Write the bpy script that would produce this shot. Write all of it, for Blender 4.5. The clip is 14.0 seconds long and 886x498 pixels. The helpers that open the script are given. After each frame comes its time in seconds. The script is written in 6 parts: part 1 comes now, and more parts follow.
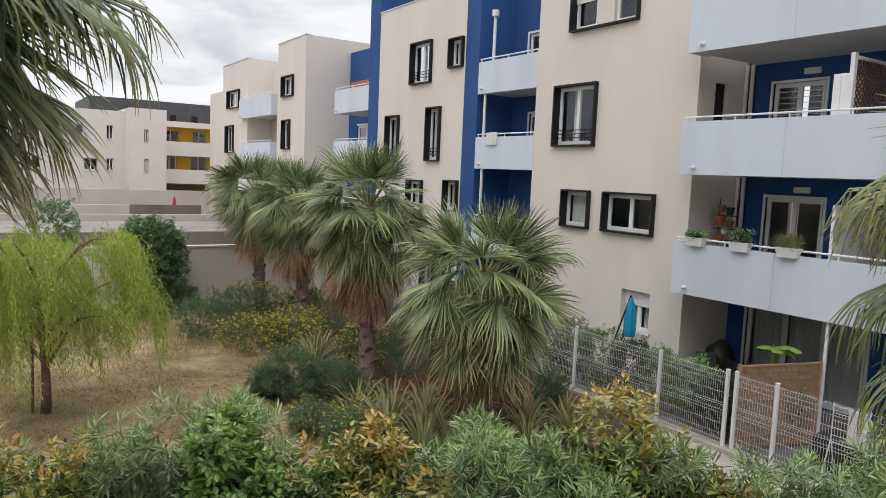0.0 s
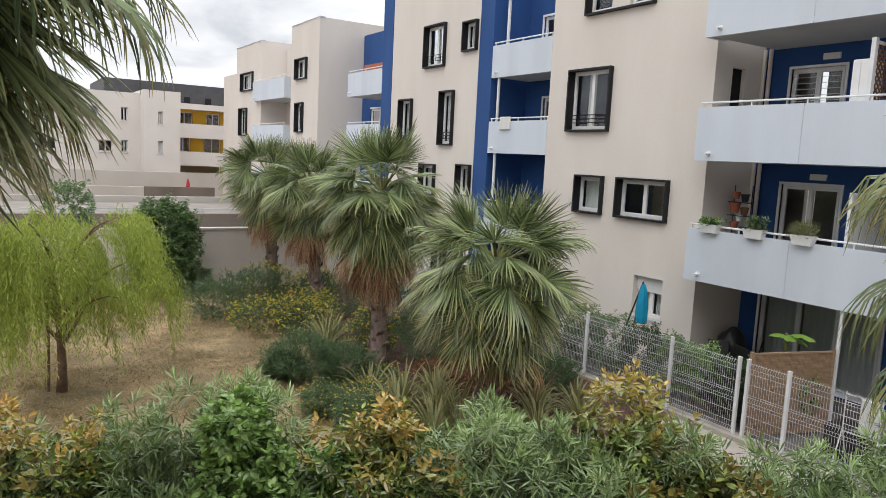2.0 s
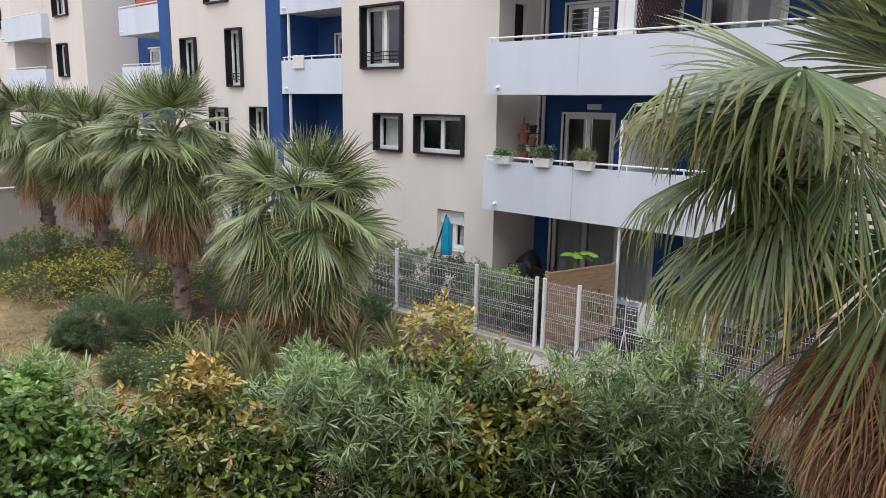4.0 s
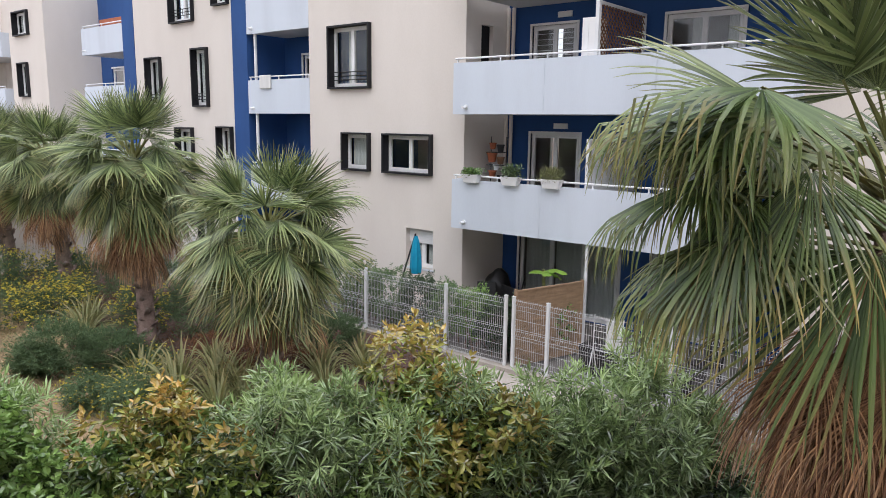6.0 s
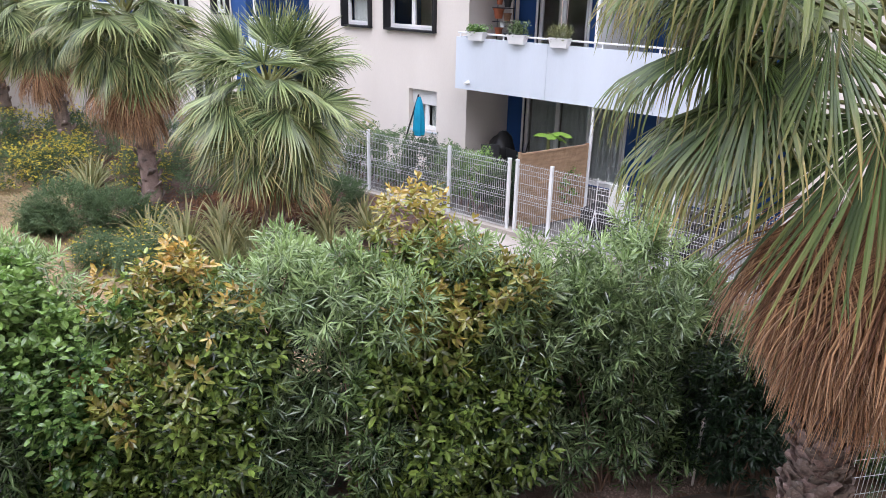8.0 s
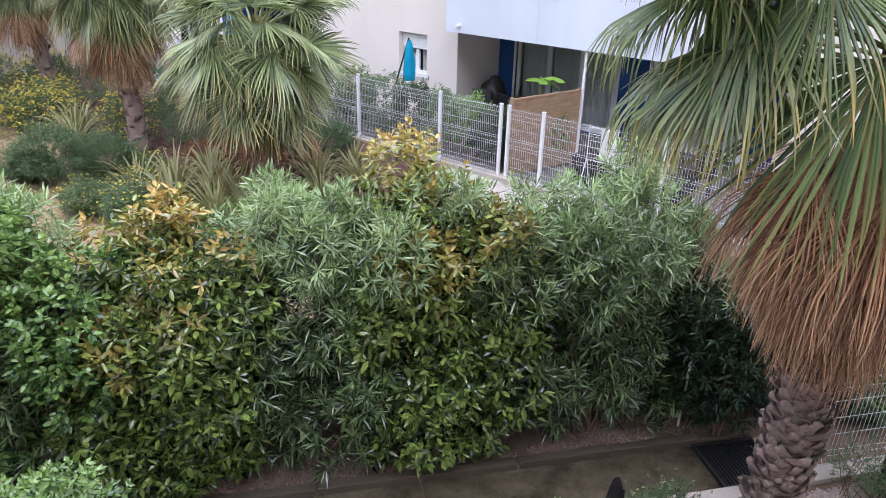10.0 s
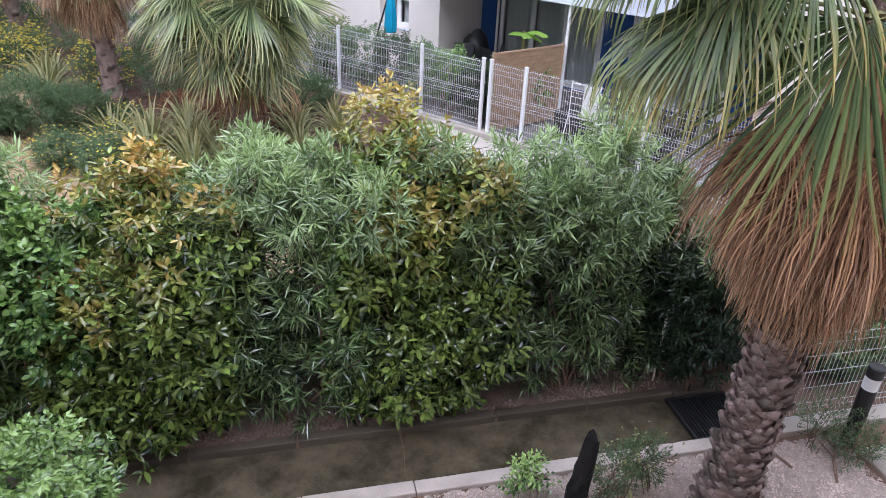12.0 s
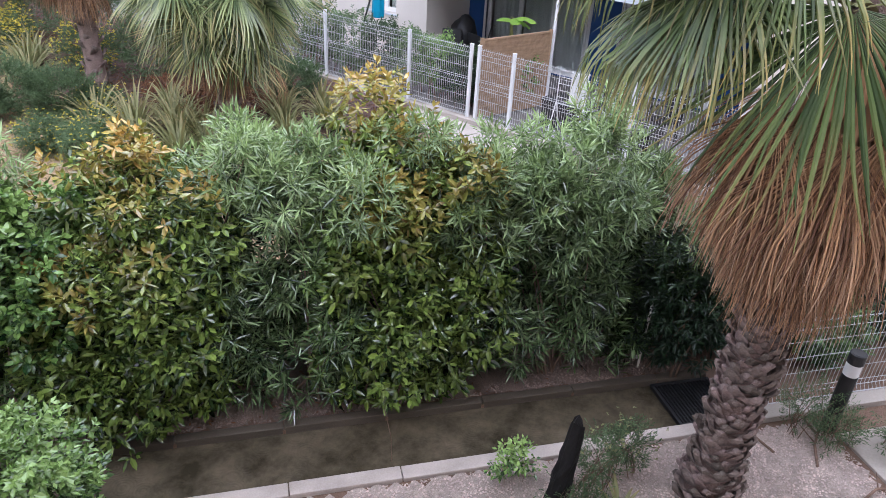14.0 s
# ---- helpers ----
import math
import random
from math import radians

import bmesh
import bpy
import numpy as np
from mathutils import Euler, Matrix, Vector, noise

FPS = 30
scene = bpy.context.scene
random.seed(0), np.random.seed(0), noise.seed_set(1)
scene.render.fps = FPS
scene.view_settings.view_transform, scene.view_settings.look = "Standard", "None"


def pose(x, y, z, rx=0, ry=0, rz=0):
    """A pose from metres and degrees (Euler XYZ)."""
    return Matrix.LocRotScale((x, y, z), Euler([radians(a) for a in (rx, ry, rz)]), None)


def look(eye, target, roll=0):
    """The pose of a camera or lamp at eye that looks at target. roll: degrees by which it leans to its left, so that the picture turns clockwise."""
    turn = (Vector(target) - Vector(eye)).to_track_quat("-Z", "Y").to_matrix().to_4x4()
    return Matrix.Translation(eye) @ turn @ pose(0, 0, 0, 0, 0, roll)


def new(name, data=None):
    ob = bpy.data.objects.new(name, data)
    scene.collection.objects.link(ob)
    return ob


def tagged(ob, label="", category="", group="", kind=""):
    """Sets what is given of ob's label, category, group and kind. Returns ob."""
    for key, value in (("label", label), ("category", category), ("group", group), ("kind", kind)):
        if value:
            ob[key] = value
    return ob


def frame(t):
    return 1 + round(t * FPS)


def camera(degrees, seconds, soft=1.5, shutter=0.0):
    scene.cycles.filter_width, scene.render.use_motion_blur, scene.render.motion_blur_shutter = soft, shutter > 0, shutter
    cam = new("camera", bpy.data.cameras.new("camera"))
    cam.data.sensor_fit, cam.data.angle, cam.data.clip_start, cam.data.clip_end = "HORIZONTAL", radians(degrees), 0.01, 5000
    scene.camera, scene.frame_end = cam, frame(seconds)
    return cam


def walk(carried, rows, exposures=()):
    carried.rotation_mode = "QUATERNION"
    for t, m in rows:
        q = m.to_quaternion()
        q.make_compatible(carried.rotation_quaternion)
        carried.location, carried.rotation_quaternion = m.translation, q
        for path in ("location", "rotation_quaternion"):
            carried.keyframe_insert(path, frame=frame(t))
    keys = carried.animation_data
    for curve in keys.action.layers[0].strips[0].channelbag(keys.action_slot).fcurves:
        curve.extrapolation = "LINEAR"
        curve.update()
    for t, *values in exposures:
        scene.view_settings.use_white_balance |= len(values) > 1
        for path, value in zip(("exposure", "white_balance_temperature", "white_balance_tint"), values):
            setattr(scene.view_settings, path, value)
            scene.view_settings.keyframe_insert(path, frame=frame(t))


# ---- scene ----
# seconds, eye, heading (to the left of +y), pitch, lean
PATH = [
    (0.0, 0.000, 0.000, 0.000, -33.14, -5.89, 2.43),
    (0.5, 0.000, 0.000, 0.000, -33.88, -5.69, 2.90),
    (1.0, 0.000, 0.000, 0.000, -33.06, -5.76, 2.92),
    (1.5, 0.000, 0.000, 0.000, -32.73, -5.82, 2.81),
    (2.0, 0.000, 0.000, 0.000, -32.23, -7.18, 2.87),
    (2.1, 0.000, 0.000, 0.000, -32.10, -9.00, 2.95),
    (2.2, 0.000, 0.000, 0.000, -31.95, -11.50, 3.10),
    (2.3, 0.000, 0.000, 0.000, -31.85, -13.50, 3.40),
    (2.5, 0.000, 0.000, 0.000, -31.71, -14.59, 3.58),
    (3.0, 0.000, 0.000, 0.000, -31.46, -14.82, 3.51),
    (3.5, 0.000, 0.000, 0.000, -38.69, -13.05, 3.15),
    (4.0, 0.000, 0.000, 0.000, -47.90, -11.40, 0.89),
    (4.2, 0.000, 0.000, 0.000, -50.07, -11.37, 1.14),
    (6.3, 0.000, 0.000, 0.000, -50.37, -9.81, 0.78),
    (6.5, 0.000, 0.000, 0.000, -50.21, -11.19, 0.88),
    (6.7, 0.000, 0.000, 0.000, -50.10, -16.60, 1.10),
    (7.0, 0.000, 0.000, 0.000, -49.94, -20.31, 1.44),
    (7.2, 0.000, 0.000, 0.000, -50.20, -20.10, 1.40),
    (9.3, 0.000, 0.000, 0.000, -50.40, -23.10, 1.20),
    (9.5, 0.000, 0.000, 0.000, -50.55, -23.51, 1.18),
    (10.0, 0.000, 0.000, 0.000, -51.19, -25.03, 1.39),
    (10.5, 0.000, 0.000, 0.000, -51.52, -26.05, 1.56),
    (11.0, 0.000, 0.000, 0.000, -52.06, -26.93, 1.98),
    (11.5, 0.000, 0.000, 0.000, -52.64, -27.75, 2.38),
    (12.0, 0.000, 0.000, 0.000, -53.07, -28.49, 2.68),
    (12.5, 0.000, 0.000, 0.000, -53.41, -28.73, 2.90),
    (13.0, 0.000, 0.000, 0.000, -53.80, -29.12, 3.15),
    (13.5, 0.000, 0.000, 0.000, -54.09, -29.41, 3.35),
    (14.0, 0.000, 0.000, 0.000, -54.30, -29.50, 3.45),
]


def aim(x, y, z, heading, pitch, lean):
    h, p = radians(heading), radians(pitch)
    d = Vector((-math.sin(h) * math.cos(p), math.cos(h) * math.cos(p), math.sin(p)))
    return look((x, y, z), Vector((x, y, z)) + d, lean)


cam = camera(63.46, 14.0, 0.68)
EXPOSURE = [(0.0, -0.39, 6450, 10), (1.0, -0.3, 6450, 10), (2.0, -0.27, 6450, 10), (2.4, 0.26, 6400, 13), (3.0, 0.26, 6400, 13), (3.5, 0.03, 6350, 13), (4.2, -0.1, 6200, 14), (6.3, 0.0, 6200, 14), (6.6, 0.08, 6200, 14), (7.2, 0.54, 6150, 17), (9.3, 0.54, 5650, 19), (14.0, 0.52, 5650, 19)]
walk(cam, [(t, aim(*r)) for t, *r in PATH], EXPOSURE)

# ---- sky and sun: bright rain cloud ----
world = bpy.data.worlds.new("world")
scene.world = world
world.use_nodes = True
wn, wl = world.node_tree.nodes, world.node_tree.links
wn.clear()
sky = wn.new("ShaderNodeTexSky")
sky.sky_type, sky.sun_disc = "NISHITA", False
sky.sun_elevation, sky.sun_rotation = radians(54), radians(232)
coord = wn.new("ShaderNodeTexCoord")
sep = wn.new("ShaderNodeSeparateXYZ")
wl.new(coord.outputs["Generated"], sep.inputs[0])
lift = wn.new("ShaderNodeMath")
lift.operation, lift.inputs[1].default_value = "ADD", 0.22
wl.new(sep.outputs["Z"], lift.inputs[0])
flat = wn.new("ShaderNodeVectorMath")
flat.operation = "DIVIDE"
wl.new(coord.outputs["Generated"], flat.inputs[0])
wl.new(lift.outputs[0], flat.inputs[1])
clouds = wn.new("ShaderNodeTexNoise")
clouds.inputs["Scale"].default_value, clouds.inputs["Detail"].default_value = 2.2, 9.0
clouds.inputs["Roughness"].default_value, clouds.inputs["Distortion"].default_value = 0.55, 0.35
wl.new(flat.outputs[0], clouds.inputs["Vector"])
tone = wn.new("ShaderNodeValToRGB")
tone.color_ramp.elements[0].position, tone.color_ramp.elements[0].color = 0.27, (0.6, 0.62, 0.66, 1)
tone.color_ramp.elements[1].position, tone.color_ramp.elements[1].color = 0.54, (0.98, 0.985, 1.0, 1)
wl.new(clouds.outputs["Fac"], tone.inputs[0])
bg_sky, bg_cloud, blend = wn.new("ShaderNodeBackground"), wn.new("ShaderNodeBackground"), wn.new("ShaderNodeMixShader")
bg_sky.inputs["Strength"].default_value, bg_cloud.inputs["Strength"].default_value = 0.1, 1.0
blend.inputs[0].default_value = 0.92
# an overcast sky is brighter overhead than at the horizon
zen = wn.new("ShaderNodeMapRange")
zen.inputs["From Min"].default_value, zen.inputs["From Max"].default_value = 0.25, 1.0
zen.inputs["To Min"].default_value, zen.inputs["To Max"].default_value = 1.35, 3.1
wl.new(sep.outputs["Z"], zen.inputs[0])
wl.new(zen.outputs[0], bg_cloud.inputs["Strength"])
wout = wn.new("ShaderNodeOutputWorld")
wl.new(sky.outputs[0], bg_sky.inputs["Color"])
wl.new(tone.outputs[0], bg_cloud.inputs["Color"])
wl.new(bg_sky.outputs[0], blend.inputs[1])
wl.new(bg_cloud.outputs[0], blend.inputs[2])
wl.new(blend.outputs[0], wout.inputs["Surface"])
sun = new("sun", bpy.data.lights.new("sun", "SUN"))
sun.data.energy, sun.data.angle, sun.data.color = 0.9, radians(40), (1.0, 0.97, 0.93)
sun.matrix_world = look((-13, -9, 30), (4, 4, 0))

# ---- materials ----


def mat(name, base, dark=None, scale=3.0, fine=40.0, rough=0.7, bump=0.2, metal=0.0, random_shift=0.0, island=0.0,
        spec=0.5, fine_mix=0.25, depth=0.01, stretch=(1, 1, 1), contrast=(0.35, 0.65)):
    m = bpy.data.materials.new(name)
    m.use_nodes = True
    n, l = m.node_tree.nodes, m.node_tree.links
    b = n["Principled BSDF"]
    b.inputs["Roughness"].default_value, b.inputs["Metallic"].default_value = rough, metal
    b.inputs["Specular IOR Level"].default_value = spec
    dark = dark or tuple(c * 0.75 for c in base)
    tc, mp = n.new("ShaderNodeTexCoord"), n.new("ShaderNodeMapping")
    mp.inputs["Scale"].default_value = stretch
    l.new(tc.outputs["Object"], mp.inputs[0])
    big, small = n.new("ShaderNodeTexNoise"), n.new("ShaderNodeTexNoise")
    for t, s in ((big, scale), (small, fine)):
        t.inputs["Scale"].default_value, t.inputs["Detail"].default_value = s, 6.0
        l.new(mp.outputs[0], t.inputs["Vector"])
    mixf = n.new("ShaderNodeMix")
    mixf.inputs[0].default_value = fine_mix
    l.new(big.outputs["Fac"], mixf.inputs[2])
    l.new(small.outputs["Fac"], mixf.inputs[3])
    ramp = n.new("ShaderNodeValToRGB")
    ramp.color_ramp.elements[0].position, ramp.color_ramp.elements[0].color = contrast[0], (*dark, 1)
    ramp.color_ramp.elements[1].position, ramp.color_ramp.elements[1].color = contrast[1], (*base, 1)
    l.new(mixf.outputs[0], ramp.inputs[0])
    out = ramp.outputs[0]
    for amount, node, socket in ((random_shift, "ShaderNodeObjectInfo", "Random"), (island, "ShaderNodeNewGeometry", "Random Per Island")):
        if amount:
            src, hsv, r1 = n.new(node), n.new("ShaderNodeHueSaturation"), n.new("ShaderNodeMapRange")
            r1.inputs["To Min"].default_value, r1.inputs["To Max"].default_value = 1 - amount, 1 + amount
            r2 = n.new("ShaderNodeMapRange")
            r2.inputs["To Min"].default_value, r2.inputs["To Max"].default_value = 0.5 + amount * 0.05, 0.5 - amount * 0.05
            l.new(src.outputs[socket], r1.inputs[0])
            l.new(src.outputs[socket], r2.inputs[0])
            l.new(r1.outputs[0], hsv.inputs["Value"])
            l.new(r2.outputs[0], hsv.inputs["Hue"])
            l.new(out, hsv.inputs["Color"])
            out = hsv.outputs[0]
    l.new(out, b.inputs["Base Color"])
    if bump:
        bp = n.new("ShaderNodeBump")
        bp.inputs["Strength"].default_value, bp.inputs["Distance"].default_value = bump, depth
        l.new(small.outputs["Fac"], bp.inputs["Height"])
        l.new(bp.outputs[0], b.inputs["Normal"])
    return m


def leaf_mat(name, base, dark, young_lit=None, tip=None, rough=0.45, shine=0.4, island=0.35, through_light=0.25):
    """Leaves: own shade for each leaf, colour of new growth or painted top light and of dry tips from the mesh's
    attributes.
    """
    m = bpy.data.materials.new(name)
    m.use_nodes = True
    n, l = m.node_tree.nodes, m.node_tree.links
    b = n["Principled BSDF"]
    b.inputs["Roughness"].default_value, b.inputs["Specular IOR Level"].default_value = rough, shine
    geo = n.new("ShaderNodeNewGeometry")
    ramp = n.new("ShaderNodeValToRGB")
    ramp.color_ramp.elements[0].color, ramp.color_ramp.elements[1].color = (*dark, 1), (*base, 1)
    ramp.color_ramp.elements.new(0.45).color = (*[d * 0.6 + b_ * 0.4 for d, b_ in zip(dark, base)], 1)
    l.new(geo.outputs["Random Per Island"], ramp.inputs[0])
    out = ramp.outputs[0]
    for key, colour in (("young_lit", young_lit), ("tip", tip)):
        if colour:
            a, mx = n.new("ShaderNodeAttribute"), n.new("ShaderNodeMix")
            a.attribute_name, mx.data_type = key, "RGBA"
            l.new(a.outputs["Fac"], mx.inputs[0])
            l.new(out, mx.inputs[6])
            mx.inputs[7].default_value = (*colour, 1)
            out = mx.outputs[2]
    info, hsv, r1 = n.new("ShaderNodeObjectInfo"), n.new("ShaderNodeHueSaturation"), n.new("ShaderNodeMapRange")
    r1.inputs["To Min"].default_value, r1.inputs["To Max"].default_value = 1 - island * 0.5, 1 + island * 0.5
    l.new(info.outputs["Random"], r1.inputs[0])
    l.new(r1.outputs[0], hsv.inputs["Value"])
    l.new(out, hsv.inputs["Color"])
    l.new(hsv.outputs[0], b.inputs["Base Color"])
    if through_light:
        tr, mixs, o = n.new("ShaderNodeBsdfTranslucent"), n.new("ShaderNodeMixShader"), n["Material Output"]
        mixs.inputs[0].default_value = through_light
        l.new(hsv.outputs[0], tr.inputs["Color"])
        l.new(b.outputs[0], mixs.inputs[1])
        l.new(tr.outputs[0], mixs.inputs[2])
        l.new(mixs.outputs[0], o.inputs["Surface"])
    return m


def glass_mat(name, tint, rough=0.02):
    m = bpy.data.materials.new(name)
    m.use_nodes = True
    b = m.node_tree.nodes["Principled BSDF"]
    b.inputs["Base Color"].default_value = (*tint, 1)
    b.inputs["Roughness"].default_value, b.inputs["Transmission Weight"].default_value, b.inputs["IOR"].default_value = rough, 1.0, 1.45
    return m


M = {
    "stucco": mat("cream_stucco", (0.7, 0.645, 0.59), (0.63, 0.575, 0.52), 0.6, 55, 0.9, 0.4, fine_mix=0.25, stretch=(1, 1, 0.3), contrast=(0.3, 0.6)),
    "parapet": mat("white_parapet_paint", (0.6, 0.65, 0.72), (0.52, 0.56, 0.62), 0.9, 60, 0.7, 0.15, fine_mix=0.15, stretch=(1, 1, 0.16), contrast=(0.25, 0.52)),
    "blue": mat("deep_blue_stucco", (0.021, 0.082, 0.26), (0.016, 0.063, 0.205), 1.2, 55, 0.85, 0.3, stretch=(1, 1, 0.4)),
    "soffit": mat("soffit_paint", (0.62, 0.62, 0.62), (0.52, 0.52, 0.52), 0.8, 40, 0.9, 0.15),
    "anthracite": mat("anthracite_metal", (0.014, 0.0145, 0.018), (0.009, 0.009, 0.011), 3, 60, 0.5, 0.05, spec=0.3),
    "pvc": mat("white_pvc", (0.8, 0.8, 0.8), (0.74, 0.74, 0.74), 2, 60, 0.35, 0.03),
    "fence_wire": mat("white_fence_wire", (0.6, 0.61, 0.62), (0.5, 0.51, 0.52), 2, 60, 0.4, 0.05),
    "white_metal": mat("white_coated_metal", (0.78, 0.79, 0.8), (0.68, 0.69, 0.7), 2, 60, 0.35, 0.05),
    "room": mat("room_paint", (0.32, 0.3, 0.28), (0.24, 0.22, 0.2), 0.5, 10, 0.9, 0.05),
    "curtain": mat("white_curtain", (0.72, 0.72, 0.7), (0.6, 0.6, 0.58), 2, 30, 0.9, 0.1, stretch=(8, 8, 0.3)),
    "glass": glass_mat("window_glass", (0.86, 0.9, 0.9)),
    "frosted": glass_mat("frosted_glass", (0.9, 0.92, 0.93), 0.5),
    "concrete": mat("damp_concrete", (0.46, 0.41, 0.36), (0.3, 0.27, 0.235), 1.2, 45, 0.8, 0.4),
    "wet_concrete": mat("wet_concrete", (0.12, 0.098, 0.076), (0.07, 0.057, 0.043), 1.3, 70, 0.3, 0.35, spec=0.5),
    "pale_kerb": mat("pale_kerb_stone", (0.55, 0.48, 0.43), (0.36, 0.31, 0.27), 2.4, 60, 0.55, 0.45),
    "gravel": mat("pale_gravel", (0.6, 0.5, 0.445), (0.28, 0.225, 0.195), 9, 130, 0.75, 1.0, fine_mix=0.6, depth=0.02),
    "stone": mat("gravel_stone", (0.62, 0.52, 0.46), (0.4, 0.325, 0.285), 5, 60, 0.6, 0.3, island=0.35),
    "dark_gravel": mat("brown_gravel", (0.32, 0.23, 0.185), (0.11, 0.076, 0.06), 7, 110, 0.7, 1.0, fine_mix=0.6, depth=0.02),
    "brown_stone": mat("brown_stone", (0.34, 0.255, 0.21), (0.17, 0.125, 0.1), 5, 60, 0.5, 0.3, island=0.4),
    "soil": mat("brown_soil", (0.27, 0.17, 0.12), (0.12, 0.075, 0.05), 2.2, 70, 0.85, 0.9, fine_mix=0.4, depth=0.03),
    "mulch": mat("red_brown_mulch", (0.15, 0.085, 0.06), (0.06, 0.035, 0.026), 4, 70, 0.8, 1.0, fine_mix=0.5, depth=0.03),
    "straw": mat("dry_lawn", (0.4, 0.28, 0.15), (0.13, 0.1, 0.05), 1.1, 30, 0.9, 0.9, fine_mix=0.5, depth=0.03, contrast=(0.4, 0.6)),
    "terrace": mat("terrace_slab", (0.17, 0.16, 0.15), (0.11, 0.105, 0.1), 2, 40, 0.6, 0.2),
    "rail": mat("galvanised_rail", (0.6, 0.62, 0.64), (0.5, 0.52, 0.54), 4, 60, 0.4, 0.05, metal=0.3),
    "black": mat("black_plastic", (0.018, 0.018, 0.02), (0.012, 0.012, 0.013), 4, 60, 0.5, 0.1),
    "terracotta": mat("terracotta", (0.42, 0.13, 0.06), (0.3, 0.09, 0.04), 5, 60, 0.8, 0.3),
    "wood": mat("brown_wood", (0.24, 0.12, 0.065), (0.14, 0.07, 0.035), 6, 60, 0.7, 0.3),
    "cane": mat("tan_cane_screen", (0.36, 0.24, 0.145), (0.25, 0.165, 0.1), 3, 90, 0.8, 0.5, stretch=(1, 1, 6)),
    "teal": mat("teal_canvas", (0.0, 0.28, 0.46), (0.0, 0.2, 0.34), 4, 60, 0.8, 0.2),
    "bark": mat("palm_bark", (0.27, 0.2, 0.165), (0.12, 0.085, 0.07), 6, 60, 0.9, 0.9, fine_mix=0.5, depth=0.02, random_shift=0.3, island=0.3),
    "boot": mat("palm_leaf_base", (0.29, 0.225, 0.195), (0.085, 0.062, 0.055), 9, 60, 0.9, 0.9, random_shift=0.4, depth=0.02),
    "stem": mat("shrub_stem", (0.24, 0.15, 0.105), (0.1, 0.065, 0.045), 8, 60, 0.85, 0.5),
    "red": mat("red_canvas", (0.55, 0.04, 0.06), (0.42, 0.03, 0.04), 4, 50, 0.8, 0.2),
    "yellow": mat("yellow_stucco", (0.72, 0.44, 0.04), (0.62, 0.37, 0.03), 0.5, 40, 0.9, 0.2),
    "slate": mat("dark_roof_cladding", (0.085, 0.085, 0.095), (0.06, 0.06, 0.07), 1, 30, 0.6, 0.2),
    "far_white": mat("far_white_stucco", (0.7, 0.66, 0.615), (0.62, 0.58, 0.545), 0.3, 30, 0.9, 0.2),
    "render_wall": mat("weathered_render", (0.56, 0.52, 0.47), (0.45, 0.415, 0.375), 0.4, 30, 0.9, 0.3, stretch=(1, 1, 0.3)),
    "taupe": mat("taupe_render", (0.22, 0.185, 0.155), (0.15, 0.125, 0.105), 0.7, 30, 0.9, 0.3, stretch=(1, 1, 0.4)),
    "far_gravel": mat("roof_gravel", (0.32, 0.285, 0.25), (0.21, 0.185, 0.165), 0.8, 40, 0.95, 0.5),
}

UDIR, NDIR = Vector((0.78, -0.6258, 0)), Vector((0.6258, 0.78, 0))
GROUND = -5.0


def un(u, n, z=GROUND):
    """A place along the hedge (u) and away from the near house (n)."""
    return UDIR * u + NDIR * n + Vector((0, 0, z))


UN_TURN = math.degrees(math.atan2(UDIR.y, UDIR.x))

# ---- building blocks ----


def link(name, bm, material, parent=None, label="", smooth=False):
    me = bpy.data.meshes.new(name)
    bm.normal_update()
    bm.to_mesh(me)
    bm.free()
    for m in material if isinstance(material, (list, tuple)) else [material]:
        me.materials.append(m)
    if smooth:
        me.shade_smooth()
    ob = new(name, me)
    if parent:
        ob.parent = parent
    if label:
        ob["label"] = label
    return ob


def part(name, bm, material, parent, label="", smooth=False):
    return link(name, bm, material, parent, label, smooth)


def share(name, me, parent, m):
    ob = new(name, me)
    ob.parent = parent
    ob.matrix_basis = m
    return ob


def thing(name, m, label, category, group="", kind=""):
    ob = new(name)
    ob.empty_display_size = 0.2
    ob.matrix_basis = m
    return tagged(ob, label, category, group, kind)


def box(bm, x0, x1, y0, y1, z0, z1, bevel=0.0, m=None):
    c = Matrix.Translation(((x0 + x1) / 2, (y0 + y1) / 2, (z0 + z1) / 2)) @ Matrix.Diagonal((abs(x1 - x0), abs(y1 - y0), abs(z1 - z0), 1))
    r = bmesh.ops.create_cube(bm, size=1.0, matrix=(m @ c) if m else c)
    if bevel:
        es = list({e for v in r["verts"] for e in v.link_edges})
        bmesh.ops.bevel(bm, geom=es, offset=bevel, segments=2, affect="EDGES", profile=0.6)
    return bm


def boxes(*rows, bevel=0.0):
    bm = bmesh.new()
    for r in rows:
        box(bm, *r, bevel=bevel)
    return bm


def tube(bm, pts, radii, sides=7, cap=True):
    rings = []
    for i, p in enumerate(pts):
        p = Vector(p)
        d = (Vector(pts[min(i + 1, len(pts) - 1)]) - Vector(pts[max(i - 1, 0)])).normalized()
        a = d.cross(Vector((0.31, 0.23, 0.92)) if abs(d.z) < 0.9 else Vector((1, 0.1, 0))).normalized()
        b = d.cross(a)
        r = radii[i] if isinstance(radii, (list, tuple)) else radii
        rings.append([bm.verts.new(p + (a * math.cos(k * 2 * math.pi / sides) + b * math.sin(k * 2 * math.pi / sides)) * r) for k in range(sides)])
    for a, b in zip(rings, rings[1:]):
        for k in range(sides):
            bm.faces.new((a[k], a[(k + 1) % sides], b[(k + 1) % sides], b[k]))
    if cap:
        bm.faces.new(rings[0][::-1])
        bm.faces.new(rings[-1])
    return bm


